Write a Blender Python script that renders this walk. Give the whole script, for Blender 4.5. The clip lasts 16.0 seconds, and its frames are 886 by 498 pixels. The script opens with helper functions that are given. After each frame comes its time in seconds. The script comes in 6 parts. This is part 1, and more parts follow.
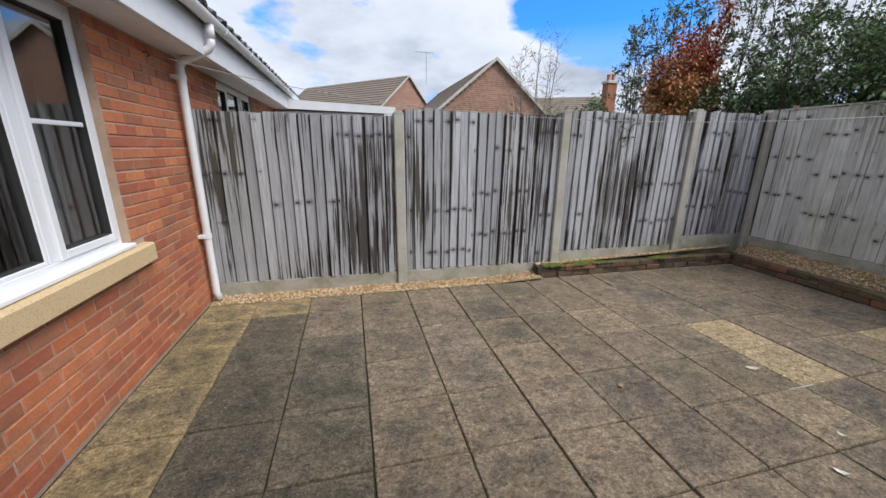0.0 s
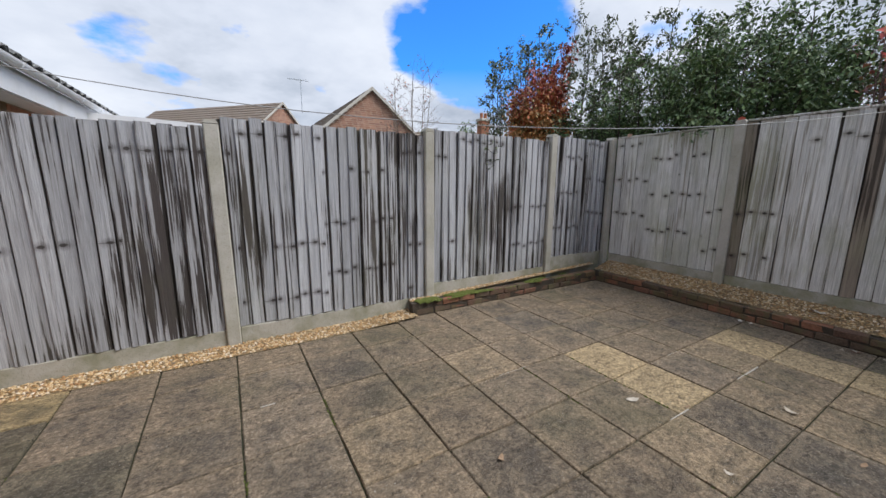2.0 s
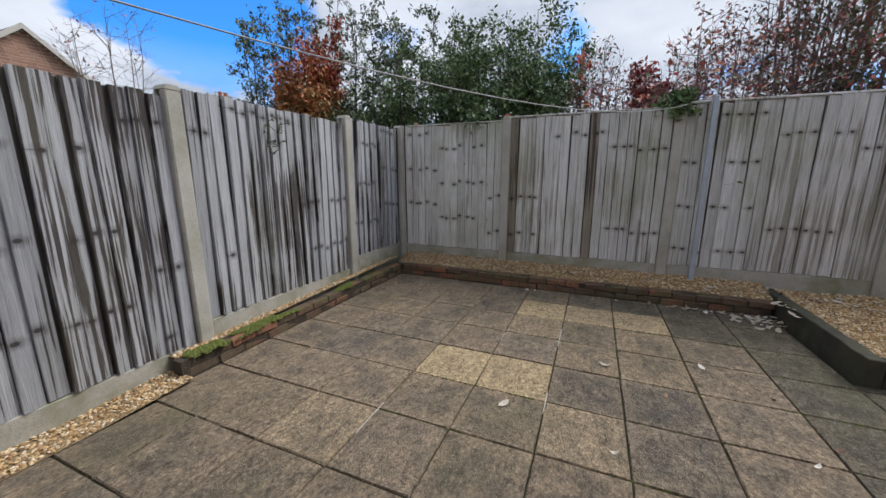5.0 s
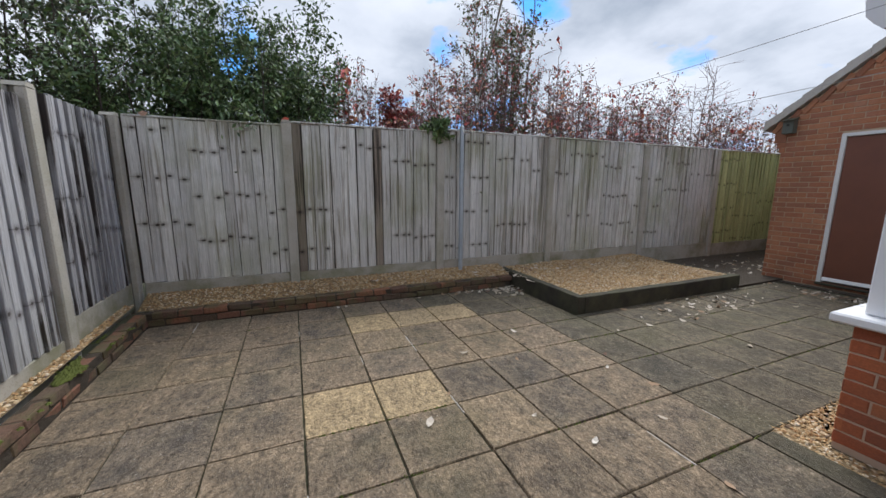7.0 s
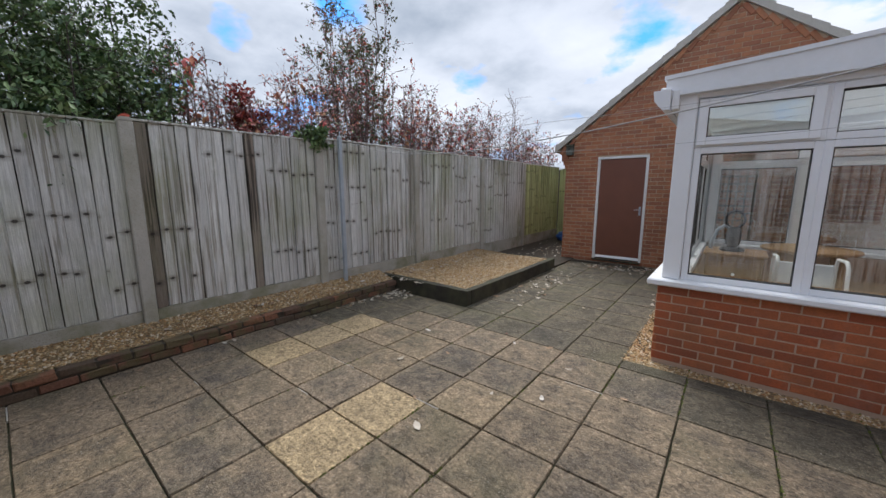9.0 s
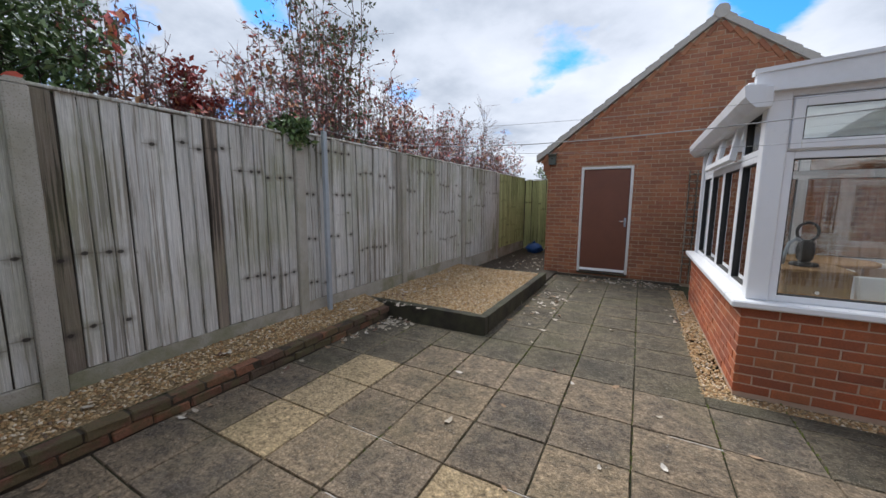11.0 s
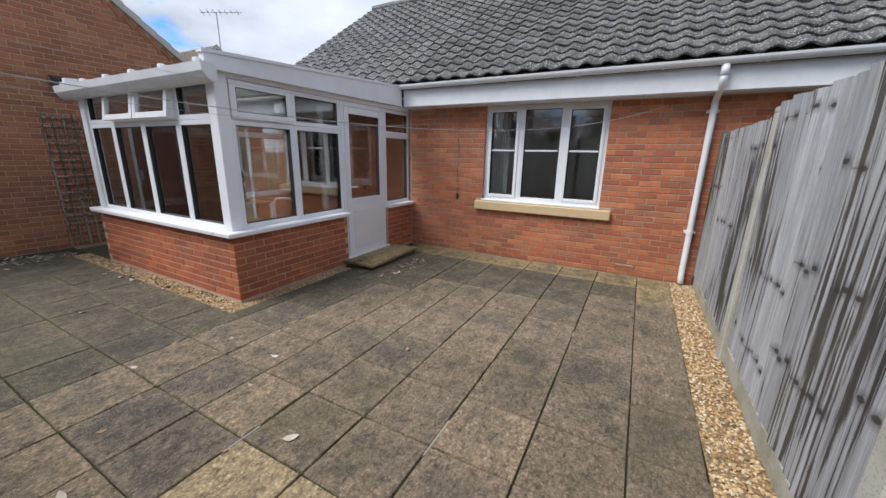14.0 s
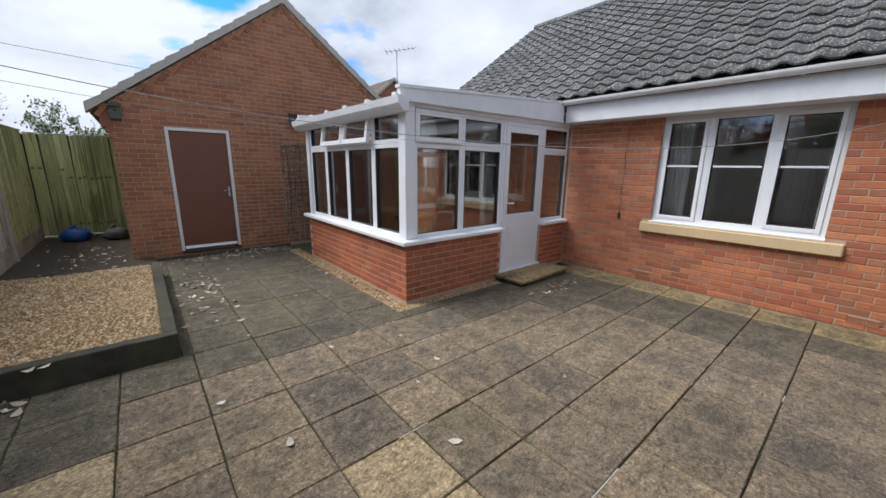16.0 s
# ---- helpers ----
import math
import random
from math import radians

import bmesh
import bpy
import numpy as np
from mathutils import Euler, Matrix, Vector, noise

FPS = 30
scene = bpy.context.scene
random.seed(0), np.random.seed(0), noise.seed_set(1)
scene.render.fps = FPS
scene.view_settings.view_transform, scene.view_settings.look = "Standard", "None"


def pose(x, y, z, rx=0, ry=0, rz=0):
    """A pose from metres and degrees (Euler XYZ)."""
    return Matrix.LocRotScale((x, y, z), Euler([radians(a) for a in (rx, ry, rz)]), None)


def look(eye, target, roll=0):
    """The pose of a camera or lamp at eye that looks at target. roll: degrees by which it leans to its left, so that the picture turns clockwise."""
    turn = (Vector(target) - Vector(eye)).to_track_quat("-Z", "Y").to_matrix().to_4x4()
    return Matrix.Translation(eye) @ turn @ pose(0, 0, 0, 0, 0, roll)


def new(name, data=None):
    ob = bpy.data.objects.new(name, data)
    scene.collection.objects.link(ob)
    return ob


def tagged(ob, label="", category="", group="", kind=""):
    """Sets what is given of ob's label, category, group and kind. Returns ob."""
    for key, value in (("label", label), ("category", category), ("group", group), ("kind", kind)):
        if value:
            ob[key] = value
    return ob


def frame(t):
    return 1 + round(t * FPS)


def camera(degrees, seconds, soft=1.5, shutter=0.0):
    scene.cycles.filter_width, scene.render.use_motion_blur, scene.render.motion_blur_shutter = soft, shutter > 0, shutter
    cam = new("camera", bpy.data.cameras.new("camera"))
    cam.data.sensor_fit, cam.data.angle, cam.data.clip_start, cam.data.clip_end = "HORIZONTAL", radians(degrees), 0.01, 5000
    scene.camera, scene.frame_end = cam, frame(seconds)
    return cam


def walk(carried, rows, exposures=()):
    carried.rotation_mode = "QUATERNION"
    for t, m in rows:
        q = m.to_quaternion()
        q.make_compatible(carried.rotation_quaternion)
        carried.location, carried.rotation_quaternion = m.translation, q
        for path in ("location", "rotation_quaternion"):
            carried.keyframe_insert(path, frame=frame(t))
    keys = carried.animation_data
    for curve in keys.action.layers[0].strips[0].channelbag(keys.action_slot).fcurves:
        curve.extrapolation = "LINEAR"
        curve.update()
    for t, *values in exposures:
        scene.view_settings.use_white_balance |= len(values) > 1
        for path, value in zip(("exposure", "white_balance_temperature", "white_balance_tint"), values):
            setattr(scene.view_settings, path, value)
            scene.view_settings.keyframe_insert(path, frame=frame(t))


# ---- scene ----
cam = camera(102.0, 16.0)
PATH = [
    (0, (-0.157, 0.014, 1.523), (0.32, 1.881, 0.987), 0.9),
    (0.5, (-0.085, 0.217, 1.564), (0.647, 2.032, 1.152), 0.8),
    (1, (0.05, 0.373, 1.558), (0.855, 2.165, 1.185), 0.8),
    (1.5, (0.265, 0.44, 1.464), (1.144, 2.198, 1.096), 0.7),
    (2, (0.414, 0.482, 1.426), (1.426, 2.168, 1.061), 0.5),
    (2.5, (0.43, 0.52, 1.383), (1.613, 2.088, 1.006), 0.5),
    (3, (0.398, 0.559, 1.358), (1.668, 2.057, 0.981), 0.5),
    (3.5, (0.439, 0.582, 1.373), (1.817, 1.979, 0.985), 0.4),
    (4, (0.515, 0.768, 1.402), (2.001, 2.048, 1.009), 0.2),
    (4.5, (0.478, 1.015, 1.44), (2.127, 2.074, 1.045), 0.6),
    (5, (0.649, 1.276, 1.392), (2.457, 2.032, 0.992), 0.1),
    (5.2, (0.66, 1.439, 1.409), (2.552, 1.951, 1.012), 0.3),
    (7.3, (0.821, 2.578, 1.386), (2.606, 1.737, 1.064), 0.1),
    (7.5, (0.809, 2.728, 1.406), (2.573, 1.84, 1.091), 0.0),
    (8, (0.901, 2.943, 1.444), (2.586, 1.914, 1.123), -0.1),
    (8.5, (1.055, 3.076, 1.505), (2.544, 1.782, 1.174), -0.1),
    (9, (1.194, 3.227, 1.508), (2.428, 1.688, 1.181), -0.1),
    (9.2, (1.247, 3.259, 1.504), (2.384, 1.645, 1.184), -0.3),
    (11.3, (2.547, 3.002, 1.471), (3.404, 1.211, 1.23), 0.5),
    (11.5, (2.661, 2.916, 1.469), (3.41, 1.076, 1.236), 0.6),
    (12, (2.895, 2.882, 1.539), (3.151, 0.921, 1.238), 0.6),
    (12.5, (3.097, 2.964, 1.516), (2.485, 1.104, 1.107), 0.7),
    (13, (3.322, 3.08, 1.509), (2.136, 1.536, 1.048), 0.8),
    (13.5, (3.595, 3.124, 1.499), (2.058, 1.93, 1.038), 1.1),
    (14, (3.712, 3.205, 1.537), (2.005, 2.293, 1.032), 1.2),
    (14.5, (3.757, 3.202, 1.543), (1.987, 2.415, 1.046), 1.3),
    (15, (3.802, 3.117, 1.557), (2.025, 2.336, 1.076), 1.3),
    (15.5, (3.855, 3.017, 1.564), (2.21, 1.977, 1.104), 1.1),
    (16, (3.868, 3.022, 1.575), (2.612, 1.531, 1.13), 0.8),
]
walk(cam, [(t, look(eye, target, roll)) for t, eye, target, roll in PATH], [(0.0, 1.06, 6300, 10), (0.5, 0.98, 6300, 10), (5.0, 0.98, 6300, 10), (7.5, 1.08, 6300, 10), (9.0, 1.08, 6300, 10), (12.0, 1.08, 6300, 10), (13.0, 1.08, 6280, 10), (16.0, 1.08, 6280, 10)])

# ---- world, sun, exposure ----
world = bpy.data.worlds.new("world")
scene.world = world
world.use_nodes = True
WN, WL = world.node_tree.nodes, world.node_tree.links
WN.clear()


def wnode(kind, **kw):
    n = WN.new(kind)
    for k, v in kw.items():
        n.inputs[int(k[1:])].default_value = v
    return n


SUN_EL, SUN_AZ = radians(50), radians(134)
sky = WN.new("ShaderNodeTexSky")
sky.sky_type = "NISHITA"
sky.sun_disc = False
sky.sun_elevation, sky.sun_rotation = SUN_EL, SUN_AZ
sky_tint = WN.new("ShaderNodeMix")
sky_tint.data_type = "RGBA"
sky_tint.blend_type = "MULTIPLY"
sky_tint.inputs[0].default_value = 1.0
sky_tint.inputs[7].default_value = (0.20, 0.50, 1.0, 1)
WL.new(sky.outputs[0], sky_tint.inputs[6])
wco = WN.new("ShaderNodeTexCoord")
sep = WN.new("ShaderNodeSeparateXYZ")
WL.new(wco.outputs["Generated"], sep.inputs[0])
lift = WN.new("ShaderNodeMath")
lift.operation = "MAXIMUM"
lift.inputs[1].default_value = 0.0
WL.new(sep.outputs[2], lift.inputs[0])
lift2 = WN.new("ShaderNodeMath")
lift2.operation = "ADD"
lift2.inputs[1].default_value = 0.28
WL.new(lift.outputs[0], lift2.inputs[0])
plane = WN.new("ShaderNodeVectorMath")
plane.operation = "DIVIDE"
comb = WN.new("ShaderNodeCombineXYZ")
for i in range(3):
    WL.new(lift2.outputs[0], comb.inputs[i])
WL.new(wco.outputs["Generated"], plane.inputs[0])
WL.new(comb.outputs[0], plane.inputs[1])


def wnoise(scale, detail, rough, shift):
    m = WN.new("ShaderNodeMapping")
    m.inputs["Location"].default_value = shift
    WL.new(plane.outputs[0], m.inputs[0])
    n = WN.new("ShaderNodeTexNoise")
    n.inputs["Scale"].default_value, n.inputs["Detail"].default_value, n.inputs["Roughness"].default_value = scale, detail, rough
    WL.new(m.outputs[0], n.inputs["Vector"])
    return n


def wramp(src, stops):
    r = WN.new("ShaderNodeValToRGB")
    while len(r.color_ramp.elements) < len(stops):
        r.color_ramp.elements.new(0.5)
    for e, (p, c) in zip(r.color_ramp.elements, stops):
        e.position, e.color = p, c
    WL.new(src, r.inputs[0])
    return r


def wgap(prev, azimuth, elevation, inner, outer, depth):
    """Thins the cloud round one direction: a ragged blue gap."""
    a, e = radians(azimuth), radians(elevation)
    dot = WN.new("ShaderNodeVectorMath")
    dot.operation = "DOT_PRODUCT"
    dot.inputs[1].default_value = (math.sin(a) * math.cos(e), math.cos(a) * math.cos(e), math.sin(e))
    WL.new(wco.outputs["Generated"], dot.inputs[0])
    mr = WN.new("ShaderNodeMapRange")
    mr.interpolation_type = "SMOOTHSTEP"
    for i, v in ((1, math.cos(radians(outer))), (2, math.cos(radians(inner))), (3, 0.0), (4, depth)):
        mr.inputs[i].default_value = v
    WL.new(dot.outputs["Value"], mr.inputs[0])
    sub = WN.new("ShaderNodeMath")
    sub.operation = "SUBTRACT"
    WL.new(prev, sub.inputs[0])
    WL.new(mr.outputs[0], sub.inputs[1])
    return sub.outputs[0]


mass = wnoise(1.9, 9, 0.55, (3.1, 1.4, 0.6)).outputs[0]
for gap in ((29, 21, 2, 9, 0.22), (40, 20, 3, 11, 0.24), (35, 14, 1, 7, 0.16), (127, 25, 1, 6, 0.22), (113, 20, 0.5, 4, 0.18), (-153, 17, 1, 7, 0.20), (-168, 24, 1, 8, 0.15), (-8, 13, 1, 6, 0.08), (84, 17, 1, 5, 0.15)):
    mass = wgap(mass, *gap)
cover = wramp(mass, [(0.30, (0, 0, 0, 1)), (0.41, (1, 1, 1, 1))])
shade = wramp(wnoise(1.3, 8, 0.55, (7.3, 2.2, 4.0)).outputs[0], [(0.34, (1.75, 2.0, 2.4, 1)), (0.50, (3.0, 3.2, 3.6, 1)), (0.66, (3.7, 3.85, 4.15, 1))])
# an overcast sky is brightest overhead
zen = WN.new("ShaderNodeMath")
zen.operation = "MULTIPLY_ADD"
zen.inputs[1].default_value, zen.inputs[2].default_value = 0.10, 1.20
WL.new(lift.outputs[0], zen.inputs[0])
shade2 = WN.new("ShaderNodeVectorMath")
shade2.operation = "SCALE"
WL.new(shade.outputs[0], shade2.inputs[0])
WL.new(zen.outputs[0], shade2.inputs["Scale"])
clouds = WN.new("ShaderNodeMix")
clouds.data_type = "RGBA"
haze = WN.new("ShaderNodeMath")
haze.operation = "MULTIPLY_ADD"
haze.inputs[1].default_value, haze.inputs[2].default_value = -3.6, 1.0
WL.new(lift.outputs[0], haze.inputs[0])
full = WN.new("ShaderNodeMath")
full.operation = "MAXIMUM"
WL.new(cover.outputs[0], full.inputs[0])
WL.new(haze.outputs[0], full.inputs[1])
WL.new(full.outputs[0], clouds.inputs[0])
dim = WN.new("ShaderNodeVectorMath")
dim.operation = "MINIMUM"
dim.inputs[1].default_value = (0.80, 3.0, 7.2)
clear_sky = WN.new("ShaderNodeVectorMath")
clear_sky.operation = "MULTIPLY"
clear_sky.inputs[1].default_value = (1.1, 1.45, 1.35)
WL.new(sky_tint.outputs[2], clear_sky.inputs[0])
WL.new(clear_sky.outputs[0], dim.inputs[0])
WL.new(dim.outputs[0], clouds.inputs[6])
WL.new(shade2.outputs[0], clouds.inputs[7])
background = WN.new("ShaderNodeBackground")
background.inputs[1].default_value = 0.1
WL.new(clouds.outputs[2], background.inputs[0])
world_out = WN.new("ShaderNodeOutputWorld")
WL.new(background.outputs[0], world_out.inputs[0])

sun = new("sun", bpy.data.lights.new("sun", "SUN"))
sun.data.energy, sun.data.angle, sun.data.color = 1.8, radians(35), (1.0, 0.97, 0.93)
SUN_WAY = Vector((math.sin(SUN_AZ) * math.cos(SUN_EL), math.cos(SUN_AZ) * math.cos(SUN_EL), math.sin(SUN_EL)))
sun.matrix_world = look(SUN_WAY * 60, (0, 0, 0))


# ---- materials ----
class Mat:
    """A node material with short helpers."""

    def __init__(self, name, rough=0.8, metal=0.0):
        self.m = bpy.data.materials.new(name)
        self.m.use_nodes = True
        self.N, self.L = self.m.node_tree.nodes, self.m.node_tree.links
        self.b = self.N["Principled BSDF"]
        self.b.inputs["Roughness"].default_value = rough
        self.b.inputs["Metallic"].default_value = metal
        self.co = self.N.new("ShaderNodeTexCoord")

    def link(self, a, b):
        self.L.new(a, b)

    def rand(self, island=False):
        if island:
            return self.N.new("ShaderNodeNewGeometry").outputs["Random Per Island"]
        return self.N.new("ShaderNodeObjectInfo").outputs["Random"]

    def space(self, scale=(1, 1, 1), rnd=None, world=False):
        """Coordinates in metres: the object's own, or the world's; rnd shifts each piece."""
        mp = self.N.new("ShaderNodeMapping")
        if world:
            self.link(self.N.new("ShaderNodeNewGeometry").outputs["Position"], mp.inputs[0])
        else:
            self.link(self.co.outputs["Object"], mp.inputs[0])
        mp.inputs["Scale"].default_value = scale
        if rnd is not None:
            v = self.N.new("ShaderNodeVectorMath")
            v.operation = "SCALE"
            v.inputs[0].default_value = (31.0, 17.0, 23.0)
            self.link(rnd, v.inputs["Scale"])
            self.link(v.outputs[0], mp.inputs["Location"])
        return mp.outputs[0]

    def xyz(self, vec):
        n = self.N.new("ShaderNodeSeparateXYZ")
        self.link(vec, n.inputs[0])
        return n.outputs[0], n.outputs[1], n.outputs[2]

    def noise(self, vec, scale, detail=5, rough=0.6, dist=0.0):
        n = self.N.new("ShaderNodeTexNoise")
        for k, v in (("Scale", scale), ("Detail", detail), ("Roughness", rough), ("Distortion", dist)):
            n.inputs[k].default_value = v
        self.link(vec, n.inputs["Vector"])
        return n.outputs[0]

    def voronoi(self, vec, scale, feature="F1"):
        n = self.N.new("ShaderNodeTexVoronoi")
        n.feature = feature
        n.inputs["Scale"].default_value = scale
        self.link(vec, n.inputs["Vector"])
        return n.outputs["Distance"]

    def ramp(self, src, stops, constant=False):
        r = self.N.new("ShaderNodeValToRGB")
        if constant:
            r.color_ramp.interpolation = "CONSTANT"
        while len(r.color_ramp.elements) < len(stops):
            r.color_ramp.elements.new(0.5)
        for e, (p, c) in zip(r.color_ramp.elements, stops):
            c = (c, c, c) if isinstance(c, (int, float)) else c
            e.position, e.color = p, (*c, 1)
        self.link(src, r.inputs[0])
        return r.outputs[0]

    def math(self, op, a, b=0.5):
        n = self.N.new("ShaderNodeMath")
        n.operation = op
        for i, v in enumerate((a, b)):
            if isinstance(v, (int, float)):
                n.inputs[i].default_value = v
            else:
                self.link(v, n.inputs[i])
        return n.outputs[0]

    def mix(self, fac, a, b, blend="MIX"):
        n = self.N.new("ShaderNodeMix")
        n.data_type, n.blend_type = "RGBA", blend
        for i, v in ((0, fac), (6, a), (7, b)):
            if isinstance(v, (int, float)):
                n.inputs[i].default_value = v if i == 0 else (v, v, v, 1)
            elif isinstance(v, tuple):
                n.inputs[i].default_value = (*v, 1)
            else:
                self.link(v, n.inputs[i])
        return n.outputs[2]

    def bump(self, height, strength=0.4, dist=0.01):
        n = self.N.new("ShaderNodeBump")
        n.inputs["Strength"].default_value, n.inputs["Distance"].default_value = strength, dist
        self.link(height, n.inputs["Height"])
        self.link(n.outputs[0], self.b.inputs["Normal"])

    def out(self, colour, rough=None):
        if isinstance(colour, tuple):
            self.b.inputs["Base Color"].default_value = (*colour, 1)
        else:
            self.link(colour, self.b.inputs["Base Color"])
        if rough is not None:
            self.link(rough, self.b.inputs["Roughness"])
        return self.m


def brick_material(name, tones, island):
    k = Mat(name, 0.88)
    rnd = k.rand(island)
    co = k.space(rnd=rnd)
    tone = k.ramp(rnd, [(i / len(tones), c) for i, c in enumerate(tones)], True)
    grain = k.ramp(k.noise(co, 90, 6, 0.7), [(0.3, 0.72), (0.7, 1.18)])
    c = k.mix(1.0, tone, grain, "MULTIPLY")
    blot = k.ramp(k.noise(co, 14, 4), [(0.42, 0.0), (0.68, 1.0)])
    c = k.mix(k.math("MULTIPLY", blot, 0.3), c, (0.20, 0.08, 0.05))
    bloom = k.ramp(k.noise(k.space(world=True), 3.5, 6, 0.65), [(0.56, 0.0), (0.74, 1.0)])
    c = k.mix(k.math("MULTIPLY", bloom, 0.16), c, (0.5, 0.42, 0.36))
    grime = k.ramp(k.noise(k.space((1, 1, 0.7), world=True), 1.1, 7, 0.68), [(0.46, 0.0), (0.70, 1.0)])
    c = k.mix(k.math("MULTIPLY", grime, 0.5), c, (0.15, 0.085, 0.05))
    k.bump(k.noise(co, 120, 5, 0.7), 0.5, 0.004)
    return k.out(c)


HOUSE_TONES = [(0.45, 0.14, 0.06), (0.50, 0.17, 0.075), (0.40, 0.115, 0.055), (0.53, 0.19, 0.08), (0.36, 0.105, 0.055), (0.47, 0.15, 0.065), (0.33, 0.12, 0.06), (0.43, 0.15, 0.07), (0.40, 0.16, 0.085)]
DWARF_TONES = [(0.44, 0.115, 0.045), (0.49, 0.14, 0.055), (0.39, 0.10, 0.042), (0.52, 0.16, 0.062), (0.35, 0.092, 0.044), (0.45, 0.12, 0.048)]
GARAGE_TONES = [(0.37, 0.15, 0.075), (0.33, 0.125, 0.065), (0.41, 0.175, 0.09), (0.28, 0.11, 0.06), (0.37, 0.145, 0.07), (0.31, 0.125, 0.07)]
FAR_TONES = [(0.42, 0.23, 0.16), (0.37, 0.20, 0.14), (0.46, 0.27, 0.19), (0.33, 0.19, 0.14)]
EDGE_TONES = [(0.20, 0.095, 0.06), (0.13, 0.075, 0.05), (0.25, 0.115, 0.065), (0.11, 0.075, 0.05)]
M_BRICK = {n: (brick_material(n + "_brick", t, False), brick_material(n + "_brick_joined", t, True)) for n, t in (("house", [(c[0] * 1.12, c[1] * 1.14, c[2] * 1.14) for c in HOUSE_TONES]), ("dwarf", DWARF_TONES), ("far", FAR_TONES), ("garage", [(c[0] * 1.14, c[1] * 1.17, c[2] * 1.18) for c in GARAGE_TONES]))}


def mortar_material(name, c1, c2):
    k = Mat(name, 0.95)
    co = k.space(world=True)
    k.bump(k.noise(co, 160, 4), 0.5, 0.004)
    return k.out(k.mix(k.noise(co, 6, 6), c1, c2))


M_MORTAR = {"house": mortar_material("house_mortar", (0.27, 0.165, 0.11), (0.60, 0.46, 0.35)),
            "far": mortar_material("far_mortar", (0.48, 0.38, 0.30), (0.58, 0.48, 0.39)),
            "dwarf": mortar_material("dwarf_mortar", (0.40, 0.26, 0.18), (0.56, 0.42, 0.32)),
            "garage": mortar_material("garage_mortar", (0.38, 0.28, 0.19), (0.56, 0.43, 0.31))}


def edging_brick_material():
    k = Mat("edging_brick", 0.95)
    rnd = k.rand()
    co = k.space(rnd=rnd)
    c = k.ramp(rnd, [(i / len(EDGE_TONES), t) for i, t in enumerate(EDGE_TONES)], True)
    c = k.mix(1.0, c, k.ramp(k.noise(co, 60, 6, 0.7), [(0.3, 0.6), (0.7, 1.3)]), "MULTIPLY")
    moss = k.ramp(k.noise(k.space(world=True), 5, 6, 0.6), [(0.46, 0.0), (0.58, 1.0)])
    c = k.mix(k.math("MULTIPLY", moss, 0.8), c, k.mix(k.noise(co, 80, 4, 0.7), (0.055, 0.05, 0.025), (0.17, 0.145, 0.07)))
    k.bump(k.noise(co, 70, 6, 0.75), 0.8, 0.008)
    return k.out(c)


